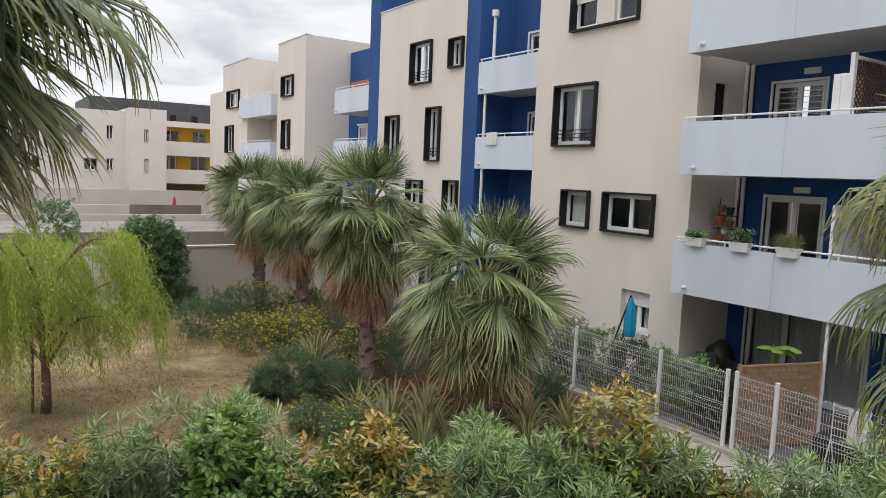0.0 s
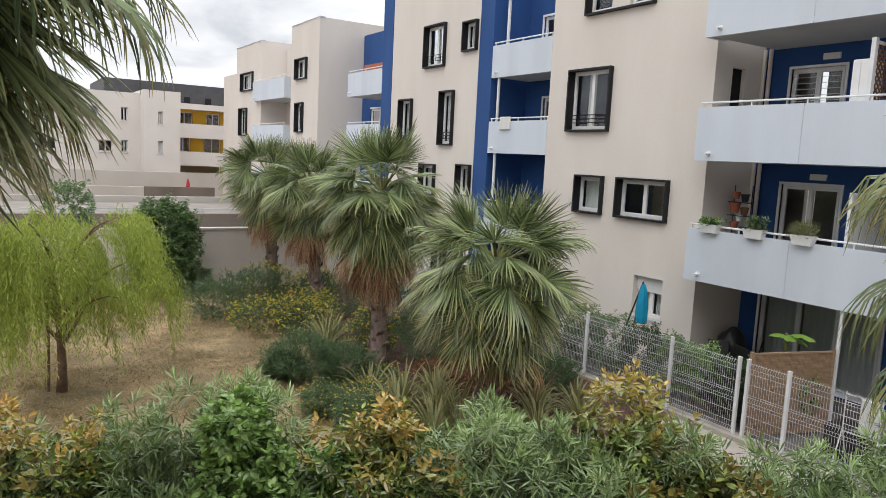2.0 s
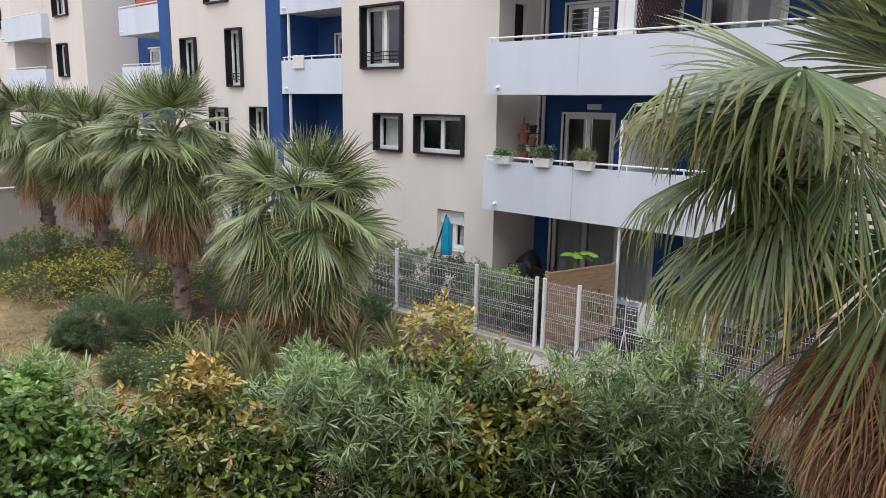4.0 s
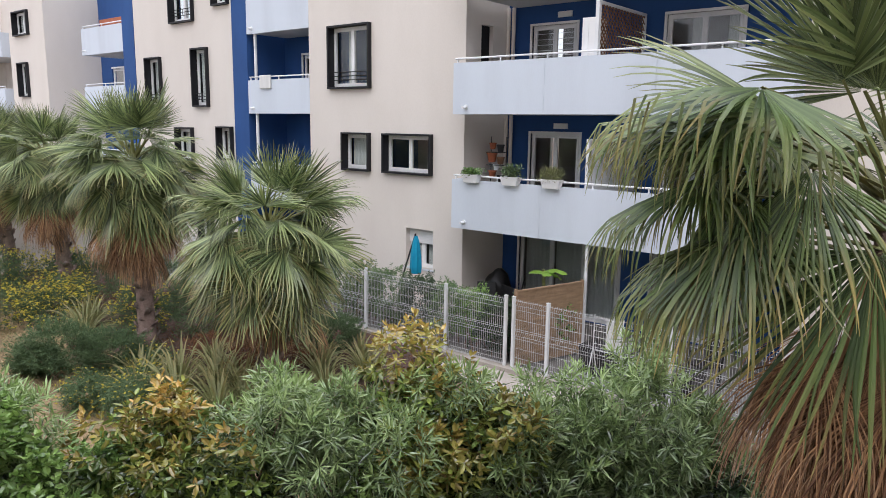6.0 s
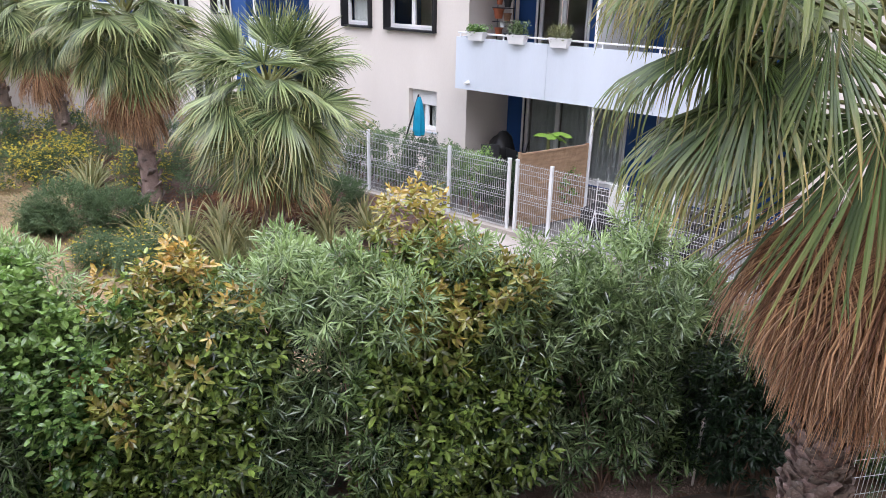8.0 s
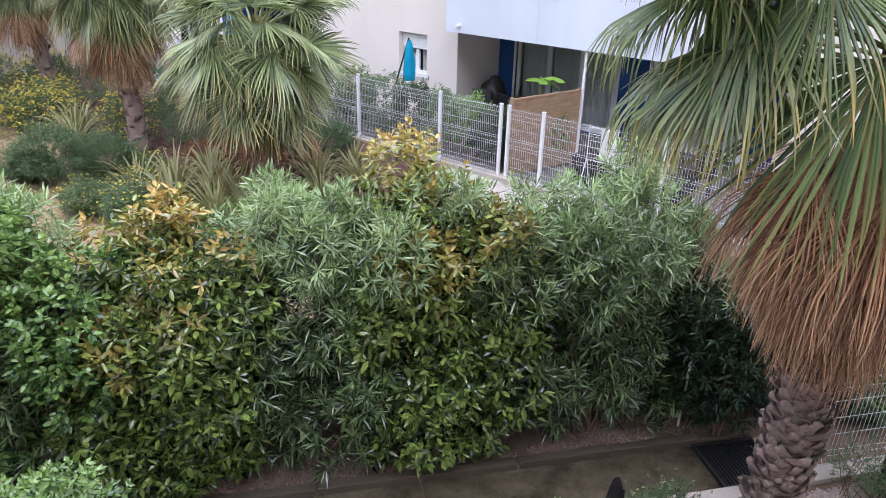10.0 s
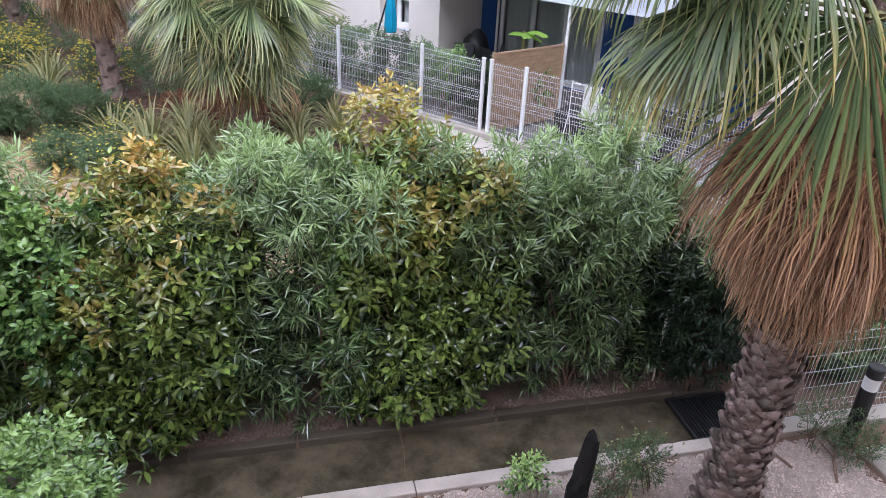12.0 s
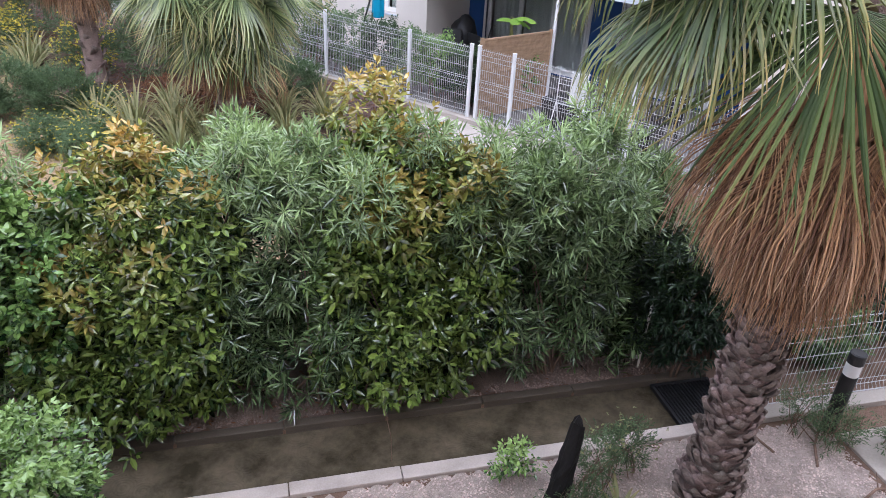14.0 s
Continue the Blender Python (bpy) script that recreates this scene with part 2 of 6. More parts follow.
def mesh_of(name, verts, faces, material, attrs=None):
    me = bpy.data.meshes.new(name)
    me.from_pydata(verts.tolist() if hasattr(verts, "tolist") else verts, [], faces.tolist() if hasattr(faces, "tolist") else faces)
    me.materials.append(material)
    for key, values in (attrs or {}).items():
        a = me.attributes.new(key, "FLOAT", "POINT")
        a.data.foreach_set("value", np.asarray(values, dtype=np.float32))
    me.update()
    return me


def pierced(bm, x0, x1, y0, y1, z0, z1, holes):
    """A wall slab from x0 to x1 with openings (y0, y1, z0, z1) through it."""
    ys = sorted({y0, y1, *[h for o in holes for h in o[:2]]})
    zs = sorted({z0, z1, *[h for o in holes for h in o[2:4]]})

    def solid(i, j):
        if not (0 <= i < len(ys) - 1 and 0 <= j < len(zs) - 1):
            return False
        cy, cz = (ys[i] + ys[i + 1]) / 2, (zs[j] + zs[j + 1]) / 2
        return not any(o[0] < cy < o[1] and o[2] < cz < o[3] for o in holes)
    cache = {}

    def v(x, y, z):
        k = (round(x, 4), round(y, 4), round(z, 4))
        if k not in cache:
            cache[k] = bm.verts.new((x, y, z))
        return cache[k]
    for i in range(len(ys) - 1):
        for j in range(len(zs) - 1):
            if not solid(i, j):
                continue
            a, b, c, d = ys[i], ys[i + 1], zs[j], zs[j + 1]
            bm.faces.new((v(x0, a, c), v(x0, a, d), v(x0, b, d), v(x0, b, c)))
            bm.faces.new((v(x1, a, c), v(x1, b, c), v(x1, b, d), v(x1, a, d)))
            if not solid(i - 1, j):
                bm.faces.new((v(x0, a, c), v(x1, a, c), v(x1, a, d), v(x0, a, d)))
            if not solid(i + 1, j):
                bm.faces.new((v(x0, b, c), v(x0, b, d), v(x1, b, d), v(x1, b, c)))
            if not solid(i, j - 1):
                bm.faces.new((v(x0, a, c), v(x0, b, c), v(x1, b, c), v(x1, a, c)))
            if not solid(i, j + 1):
                bm.faces.new((v(x0, a, d), v(x1, a, d), v(x1, b, d), v(x0, b, d)))
    return bm

# ---- the ground ----
LAWN_Z = GROUND


def ground_mesh():
    """One sheet to the horizon, with the drain channel sunk into it."""
    bm = bmesh.new()
    us = [-900, -9, 4.6, 900]
    ns = [-900, 4.6, 5.3, 1200]
    for i in range(3):
        for j in range(3):
            low = i == 1 and j == 1
            z = GROUND - 0.16 if low else GROUND
            q = [un(us[i], ns[j], z), un(us[i + 1], ns[j], z), un(us[i + 1], ns[j + 1], z), un(us[i], ns[j + 1], z)]
            bm.faces.new([bm.verts.new(p) for p in q])
            if low:
                for k in range(4):
                    a, b = q[k], q[(k + 1) % 4]
                    up = Vector((0, 0, 0.16))
                    bm.faces.new([bm.verts.new(p) for p in (a, a + up, b + up, b)])
    bmesh.ops.remove_doubles(bm, verts=bm.verts, dist=0.0005)
    return bm


tagged(link("ground", ground_mesh(), M["soil"]), "flat brown damp earth reaching the horizon", "ground", kind="structure")


def patch(name, label, category, material, outline, z, cell=0.25, rise=0.02, seed=0, wobble=0.15):
    """An uneven sheet of ground cover inside an outline, with a ragged edge."""
    bm = bmesh.new()
    xs, ys = [p[0] for p in outline], [p[1] for p in outline]

    def inside(x, y):
        hit = False
        for (ax, ay), (bx, by) in zip(outline, outline[1:] + outline[:1]):
            if (ay > y) != (by > y) and x < (bx - ax) * (y - ay) / (by - ay) + ax:
                hit = not hit
        return hit
    nx, ny = int((max(xs) - min(xs)) / cell) + 2, int((max(ys) - min(ys)) / cell) + 2
    grid = {}

    def vert(i, j):
        if (i, j) not in grid:
            x, y = min(xs) + i * cell, min(ys) + j * cell
            w = noise.noise_vector((x * 0.8, y * 0.8, seed)) * wobble
            h = noise.noise((x * 0.7, y * 0.7, seed + 3.0)) * rise + noise.noise((x * 4, y * 4, seed)) * rise * 0.5
            grid[i, j] = bm.verts.new((x + w.x, y + w.y, z + abs(h)))
        return grid[i, j]
    for i in range(nx):
        for j in range(ny):
            if inside(min(xs) + (i + 0.5) * cell, min(ys) + (j + 0.5) * cell):
                bm.faces.new((vert(i, j), vert(i + 1, j), vert(i + 1, j + 1), vert(i, j + 1)))
    return tagged(link(name, bm, material, smooth=True), label, category, kind="structure")


def un_outline(*pts):
    return [tuple(un(u, n)[:2]) for u, n in pts]


patch("lawn", "dry straw-brown lawn with bare patches", "lawn", M["straw"],
      un_outline((-22, 8.0), (0.5, 7.6), (2.6, 8.5)) + [(8.8, 10.5), (9.2, 25.4), (-24, 25.4)], GROUND + 0.008, 0.11, 0.05, 0, 0.3)
patch("mulch_bed", "red-brown mulch bed round the palms", "mulch", M["mulch"],
      [(6.3, 10.2), (9.8, 8.9), (11.6, 9.5), (11.6, 25.2), (7.0, 25.2), (7.2, 19), (6.2, 15), (5.4, 12.4)], GROUND + 0.03, 0.1, 0.03, 5, 0.3)
patch("gravel_bed", "pale pinkish gravel bed by the kerb", "gravel", M["gravel"],
      un_outline((-9, 1.5), (5.3, 1.5), (5.3, 4.42), (-9, 4.42)), GROUND + 0.006, 0.12, 0.025, 2, 0.02)
patch("hedge_bed", "brown gravelly soil strip under the hedge", "soil", M["dark_gravel"],
      un_outline((-9, 5.42), (4.4, 5.42), (4.4, 7.4), (-9, 7.4)), GROUND + 0.006, 0.12, 0.04, 3, 0.03)


def kerb(name, label, u0, u1, n0, n1, z1, material):
    bm = bmesh.new()
    m = Matrix.Rotation(radians(UN_TURN), 4, "Z")
    root = thing(name, Matrix(), label, "kerb", kind="structure")
    u, k = u0, 0
    while u < u1 - 0.05:
        e = min(u + 1.0, u1)
        bm = bmesh.new()
        box(bm, u + 0.004, e - 0.004, n0, n1, GROUND - 0.2, z1 + 0.004 * math.sin(k * 2.3), 0.012, m)
        part("kerb_stone", bm, material, root)
        u, k = e, k + 1
    return root


kerb("kerb", "pale wet concrete kerb along the drain channel", -9, 4.3, 4.45, 4.6, GROUND + 0.05, M["pale_kerb"])
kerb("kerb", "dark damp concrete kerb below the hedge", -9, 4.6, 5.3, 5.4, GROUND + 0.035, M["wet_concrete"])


def water_mat():
    m = bpy.data.materials.new("muddy_rain_water")
    m.use_nodes = True
    n, l = m.node_tree.nodes, m.node_tree.links
    b = n["Principled BSDF"]
    b.inputs["Roughness"].default_value = 0.06
    b.inputs["IOR"].default_value = 1.33
    tc, cloud, ramp = n.new("ShaderNodeTexCoord"), n.new("ShaderNodeTexNoise"), n.new("ShaderNodeValToRGB")
    cloud.inputs["Scale"].default_value, cloud.inputs["Detail"].default_value = 2.2, 12
    cloud.inputs["Roughness"].default_value = 0.68
    ramp.color_ramp.elements[0].position, ramp.color_ramp.elements[0].color = 0.35, (0.04, 0.033, 0.021, 1)
    ramp.color_ramp.elements[1].position, ramp.color_ramp.elements[1].color = 0.68, (0.15, 0.122, 0.083, 1)
    l.new(tc.outputs["Object"], cloud.inputs["Vector"])
    l.new(cloud.outputs["Fac"], ramp.inputs[0])
    l.new(ramp.outputs[0], b.inputs["Base Color"])
    vor, wave, bp = n.new("ShaderNodeTexVoronoi"), n.new("ShaderNodeMath"), n.new("ShaderNodeBump")
    vor.inputs["Scale"].default_value = 5.0
    l.new(tc.outputs["Object"], vor.inputs["Vector"])
    mul = n.new("ShaderNodeMath")
    mul.operation, mul.inputs[1].default_value = "MULTIPLY", 45.0
    wave.operation = "SINE"
    l.new(vor.outputs["Distance"], mul.inputs[0])
    l.new(mul.outputs[0], wave.inputs[0])
    bp.inputs["Strength"].default_value, bp.inputs["Distance"].default_value = 0.3, 0.005
    l.new(wave.outputs[0], bp.inputs["Height"])
    l.new(bp.outputs[0], b.inputs["Normal"])
    return m


bm = bmesh.new()
box(bm, -9, 3.9, 4.602, 5.298, GROUND - 0.15, GROUND - 0.045, 0, Matrix.Rotation(radians(UN_TURN), 4, "Z"))
tagged(link("water", bm, water_mat()), "shallow muddy rain water in the drain channel", "water", kind="structure")


def drain_grate():
    root = thing("drain_grate", Matrix.Translation(un(3.9, 4.62)) @ Matrix.Rotation(radians(UN_TURN), 4, "Z"), "black iron drain grate at the end of the channel", "grate")
    part("grate_frame", boxes((0, 0.7, 0, 0.04, -0.06, 0.0), (0, 0.7, 0.62, 0.66, -0.06, 0.0), (0, 0.03, 0.04, 0.62, -0.06, 0), (0.67, 0.7, 0.04, 0.62, -0.06, 0)), M["black"], root)
    for i in range(16):
        part("grate_bar", boxes((0.05 + i * 0.039, 0.063 + i * 0.039, 0.04, 0.62, -0.04, -0.003)), M["black"], root)
    for j in range(5):
        part("cross_bar", boxes((0.03, 0.67, 0.13 + j * 0.1, 0.145 + j * 0.1, -0.045, -0.012)), M["black"], root)
    return root


drain_grate()
tagged(link("path", box(bmesh.new(), 5.42, 7.2, 0.5, 4.2, GROUND - 0.1, GROUND + 0.03, 0.01, Matrix.Rotation(radians(UN_TURN), 4, "Z")), M["concrete"]),
       "grey damp concrete garden path", "path", kind="structure")

# ---- apartment buildings ----
FLOOR = [GROUND + 0.03, -2.31, 0.45, 3.2]
ROOF = 6.62
XW = 14.37

# the house that the camera stands in
bm = bmesh.new()
box(bm, -12, 14, -1.5, -1.1, GROUND, ROOF, 0, Matrix.Rotation(radians(UN_TURN), 4, "Z"))
tagged(link("wall_near", bm, M["stucco"]), "cream stucco house wall behind the viewpoint", "wall", kind="structure")



def surround(bm, X, y0, y1, z0, z1, out=0.13, back=0.32, t=0.05):
    return pierced(bm, X - out, X + back, y0 - t, y1 + t, z0 - t, z1 + t, [(y0, y1, z0, z1)])


def ring(x0, x1, y0, y1, z0, z1, t):
    """A closed rectangular frame of bars t wide."""
    return pierced(bmesh.new(), x0, x1, y0, y1, z0, z1, [(y0 + t, y1 - t, z0 + t, z1 - t)])


def slat_blind(name, parent, X, y0, y1, z0, z1, label=""):
    first = None
    for z in np.arange(z0, z1 - 0.01, 0.045):
        part(name, boxes((X, X + 0.015, y0, y1, z, z + 0.042)), M["pvc"], parent, "" if first else label)
        first = True


def casement(parent, X, y0, y1, z0, z1, sashes=2, curtain=1, frame_label=""):
    """White window unit set at X: outer frame, sashes, panes and curtains."""
    f = 0.05
    part("window_frame", ring(X, X + 0.07, y0, y1, z0, z1, f), M["pvc"], parent, frame_label)
    w = (y1 - y0 - 2 * f) / sashes
    for k in range(sashes):
        a, b = y0 + f + k * w, y0 + f + (k + 1) * w
        s = 0.055
        part("sash", ring(X - 0.015, X + 0.05, a + 0.003, b - 0.003, z0 + f + 0.002, z1 - f - 0.002, s), M["pvc"], parent)
        pane = part("pane", boxes((X + 0.012, X + 0.022, a + s, b - s, z0 + f + s, z1 - f - s)), M["glass"], parent)
        pane.visible_shadow = False
        if curtain:
            bm = bmesh.new()
            cols, prev = 22, None
            for i in range(cols + 1):
                y = a + s + (b - a - 2 * s) * i / cols * (0.4 if curtain == 2 else 1.0)
                x = X + 0.16 + 0.02 * math.sin(i * 1.9 + k)
                cur = bm.verts.new((x, y, z0 + 0.03)), bm.verts.new((x, y, z1 - 0.05))
                if prev:
                    bm.faces.new((prev[0], cur[0], cur[1], prev[1]))
                prev = cur
            part("curtain", bm, M["curtain"], parent, smooth=True)


def guard(parent, X, y0, y1, z):
    bm = bmesh.new()
    for h in (0.0, 0.11, 0.22):
        tube(bm, [(X, y0, z - h), (X, y1, z - h)], 0.012, 6)
    for k in range(1, 4):
        y = y0 + (y1 - y0) * k / 4
        tube(bm, [(X, y, z), (X, y, z - 0.22)], 0.009, 6)
    part("guard_rail", bm, M["anthracite"], parent)


def dark_window(house, X, y0, y1, z0, z1, sashes=2, rail=False, curtain=1, blind=0.0):
    w = part("window", surround(bmesh.new(), X, y0, y1, z0, z1), M["anthracite"], house, "white window in a projecting anthracite metal surround")
    top = z1
    if blind:
        top = z1 - blind * (z1 - z0)
        slat_blind("blind_slat", w, X + 0.08, y0, y1, top, z1)
    casement(w, X + 0.12, y0, y1, z0, z1, sashes, curtain)
    if rail:
        guard(w, X + 0.02, y0, y1, z0 + 0.42)
    return w


def parapet(house, X0, X1, y0, y1, zb, depth, high=1.0, label="", ends=True, spouts=(0.35,)):
    """A balcony: white parapet with its slab, hand rail on stubs and drain spouts."""
    b = part("balcony", boxes((X0 + 0.03, X0 + 0.12, y0 + 0.004, y1 - 0.004, zb + 0.004, zb + high - 0.004)), M["parapet"], house, label or "balcony with smooth white parapet")
    n = max(1, round((y1 - y0) / 2.4))
    for i in range(n):
        part("parapet_panel", boxes((X0, X0 + 0.03, y0 + (y1 - y0) * i / n + 0.003, y0 + (y1 - y0) * (i + 1) / n - 0.003, zb, zb + high)), M["parapet"], b)
    if ends:
        for ya in (y0, y1 - 0.12):
            part("end_panel", boxes((X0 + 0.12, X1, ya, ya + 0.12, zb, zb + high)), M["parapet"], b)
    part("slab", boxes((X0 + 0.12, depth, y0 + 0.12, y1 - 0.12, zb + 0.02, zb + 0.2)), M["soffit"], b)
    bm = bmesh.new()
    tube(bm, [(X0 + 0.06, y0 + 0.02, zb + high + 0.1), (X0 + 0.06, y1 - 0.02, zb + high + 0.1)], 0.022, 8)
    part("hand_rail", bm, M["white_metal"], b)
    k = max(2, int((y1 - y0) / 1.2))
    for i in range(k + 1):
        y = y0 + 0.08 + (y1 - y0 - 0.16) * i / k
        part("rail_stub", boxes((X0 + 0.045, X0 + 0.075, y - 0.012, y + 0.012, zb + high, zb + high + 0.09)), M["white_metal"], b)
    for s in spouts:
        bm = bmesh.new()
        tube(bm, [(X0 + 0.02, y1 - s, zb + 0.17), (X0 - 0.14, y1 - s, zb + 0.155)], 0.035, 10)
        part("drain_spout", bm, M["white_metal"], b, "short white drain spout")
        bm = bmesh.new()
        tube(bm, [(X0, y1 - s, zb + 0.17), (X0 - 0.02, y1 - s, zb + 0.168)], 0.06, 12)
        part("spout_collar", bm, M["white_metal"], b)
    return b


def slabs(house, x0, x1, y0, y1):
    for z in FLOOR[1:]:
        part("floor_slab", boxes((x0, x1, y0, y1, z - 0.2, z)), M["room"], house)
    part("floor_slab", boxes((x0, x1, y0, y1, GROUND - 0.1, FLOOR[0])), M["room"], house)
    part("room_wall", boxes((x1, x1 + 0.15, y0, y1, GROUND, ROOF - 0.1)), M["room"], house)


def coping(house, x0, x1, y0, y1, z):
    part("roof", boxes((x0 + 0.31, x1, y0 + 0.31, y1 - 0.31, z - 0.55, z - 0.4)), M["far_gravel"], house)
    part("coping", boxes((x0 - 0.03, x0 + 0.24, y0 - 0.03, y1 + 0.03, z, z + 0.04)), M["parapet"], house, "thin pale metal coping")


# block beside the terrace
house = thing("apartment_building", Matrix.Translation((0, 0, 0)), "cream and blue stucco apartment building with white balconies", "building")
WINS = [(12.33, 14.0, -1.29, -0.31, 2, False, 0, 0), (14.63, 15.65, -1.29, -0.31, 1, False, 1, 0), (14.6, 16.2, 1.02, 2.68, 2, True, 2, 0)]
TWIN = (13.27, 15.7, 4.24, 5.5)
holes = [w[:4] for w in WINS] + [TWIN, (12.24, 13.22, -3.87, -2.8)]
holes = [(a - 0.055, b + 0.055, c - 0.055, d + 0.055) if i < 4 else (a, b, c, d) for i, (a, b, c, d) in enumerate(holes)]
part("wall", pierced(bmesh.new(), XW, XW + 0.3, 11.25, 17.18, GROUND, ROOF, holes), M["stucco"], house)
part("side_wall", boxes((XW + 0.3, 19, 16.93, 17.177, GROUND, ROOF)), M["blue"], house)
slabs(house, XW + 0.3, 19, 11.55, 16.93)
coping(house, XW, 19, 11.25, 17.18, ROOF)
for y0, y1, z0, z1, s, r, c, bl in WINS:
    dark_window(house, XW, y0, y1, z0, z1, s, r, c, bl)
w = part("window", surround(bmesh.new(), XW, *TWIN), M["anthracite"], house, "pair of white windows in one wide anthracite surround")
part("infill", boxes((XW + 0.02, XW + 0.3, 14.16, 14.79, 4.241, 5.499)), M["stucco"], w, "cream stucco infill between the sashes")
for y0, y1, c in ((13.272, 14.155, 2), (14.795, 15.698, 0)):
    casement(w, XW + 0.12, y0, y1, 4.242, 5.498, 1, c)
slat_blind("blind_slat", w, XW + 0.08, 14.795, 15.698, 4.98, 5.498)
w = part("window", boxes((XW - 0.04, XW + 0.2, 12.2, 13.26, -3.91, -3.87)), M["parapet"], house, "ground floor window with a white roller shutter")
casement(w, XW + 0.2, 12.24, 13.22, -3.87, -2.8, 2, 1)
slat_blind("shutter_slat", w, XW + 0.15, 12.24, 13.22, -3.2, -2.8)

# loggias of the near bay
YA, YB, XB, XL = 3.45, 11.25, 13.7, 16.2
LEVEL = [-2.51, 0.25, 3.0]
SIDE_DOOR = (15.0, 15.5, 0.47, 2.5)
bm = bmesh.new()
side = pierced(bm, 0, 0.3, XW + 0.3, XL + 0.2, GROUND, ROOF, [SIDE_DOOR])
bmesh.ops.rotate(bm, verts=bm.verts, cent=(0, 0, 0), matrix=Matrix.Rotation(radians(-90), 3, "Z"))
bmesh.ops.scale(bm, verts=bm.verts, vec=(1, -1, 1))
bmesh.ops.reverse_faces(bm, faces=bm.faces)
bmesh.ops.translate(bm, verts=bm.verts, vec=(0, YB, 0))
part("side_wall", bm, M["stucco"], house)
DOORS = [(9.2, 10.5, 0.47, 2.52), (5.2, 6.9, 0.47, 2.52), (9.0, 10.45, -2.29, -0.2), (5.0, 6.8, -2.29, -0.2), (7.75, 10.7, GROUND + 0.04, -2.75), (4.6, 6.9, GROUND + 0.04, -2.75), (9.2, 10.5, 3.22, 5.3)]
part("loggia_wall", pierced(bmesh.new(), XL, XL + 0.25, YA, YB, GROUND, ROOF, DOORS), M["blue"], house, "deep blue stucco wall at the back of the loggias")
slabs(house, XL + 0.25, 19, YA, YB)
part("roof", boxes((XW, 19, YA, YB, ROOF - 0.2, ROOF)), M["soffit"], house)
for d in DOORS:
    e = part("glazed_door", boxes((XL - 0.03, XL + 0.25, d[0] - 0.06, d[0], d[2], d[3] + 0.06), (XL - 0.03, XL + 0.25, d[1], d[1] + 0.06, d[2], d[3] + 0.06), (XL - 0.03, XL + 0.25, d[0], d[1], d[3], d[3] + 0.06)), M["pvc"], house, "white glazed balcony door")
    casement(e, XL + 0.06, *d, sashes=2 if d[1] - d[0] < 2 else 3, curtain=1 if d[2] < -4 else 2 if d[2] > 3 or d[0] < 6 else 0)
part("side_door", boxes((SIDE_DOOR[0], SIDE_DOOR[1], YB + 0.12, YB + 0.16, 0.47, 2.5)), M["anthracite"], house, "dark narrow side door")
for zb in LEVEL:
    parapet(house, XB, XW, YA, YB - 0.16, zb, XL, 1.2, "long balcony with smooth white parapet", spouts=(0.4, 6.2))
for zb in (0.25, 3.0):
    bm = bmesh.new()
    for y in (11.19, 11.03):
        tube(bm, [(XL - 0.1, y, zb - 2.5), (XL - 0.1, y, zb + 0.02)], 0.05, 10)
    part("down_pipe", bm, M["stucco"], house, "cream painted down pipes")
    part("wall_vent", boxes((XL - 0.04, XL, 9.35, 9.75, zb - 0.32, zb - 0.18), *[(XL - 0.055, XL - 0.04, 9.36, 9.74, zb - 0.31 + k * 0.03, zb - 0.295 + k * 0.03) for k in range(4)]), M["pvc"], house, "small white wall grille")
# right end of the block
part("wall", boxes((XW, XW + 0.3, -6, YA, GROUND, ROOF), (XW + 0.3, XL + 0.2, YA - 0.3, YA - 0.002, GROUND, ROOF)), M["stucco"], house)

# recessed bay between the two cream blocks
part("loggia_wall", pierced(bmesh.new(), 15.9, 16.1, 17.182, 21.08, GROUND, 8.2, [(17.4, 18.0, 0.5, 2.35), (18.5, 19.3, 0.5, 2.2), (17.4, 18.4, -2.3, -0.3), (17.3, 18.2, 3.3, 4.9), (18.8, 19.5, 3.9, 4.9)]), M["blue"], house, "deep blue stucco wall behind the loggias")
for d in [(17.4, 18.0, 0.5, 2.35), (18.5, 19.3, 0.5, 2.2), (17.4, 18.4, -2.3, -0.3), (17.3, 18.2, 3.3, 4.9), (18.8, 19.5, 3.9, 4.9)]:
    casement(part("glazed_door", boxes((15.87, 15.9, d[0] - 0.07, d[0], d[2], d[3]), (15.87, 15.9, d[1], d[1] + 0.07, d[2], d[3]), (15.87, 15.9, d[0] - 0.07, d[1] + 0.07, d[3], d[3] + 0.07)), M["pvc"], house), 15.96, *d, sashes=1, curtain=2)
part("pier", boxes((XW, 15.9, 20.27, 21.075, GROUND, 8.2)), M["blue"], house, "deep blue stucco pier rising past the roof")
for zb in (-2.48, 0.27, 2.78):
    b = parapet(house, XW, 15.9, 17.185, 20.265, zb, 15.895, 1.06, ends=False, spouts=(0.28,))
for z0, z1 in ((1.33, 2.8), (-1.4, 0.29)):
    bm = bmesh.new()
    tube(bm, [(XW + 0.1, 19.95, z0), (XW + 0.1, 19.95, z1)], 0.05, 10)
    part("down_pipe", bm, M["white_metal"], house)
bm = bmesh.new()
tube(bm, [(XW + 0.3, 19.85, 3.8), (XW + 0.3, 19.85, 5.35)], 0.055, 10)
tube(bm, [(XW + 0.3, 19.85, 5.35), (XW + 0.3, 19.85, 5.55)], 0.12, 10)
part("vent_pipe", bm, M["white_metal"], house, "white vent pipe with a square cowl")
slabs(house, 16.1, 19, 17.2, 21.0)

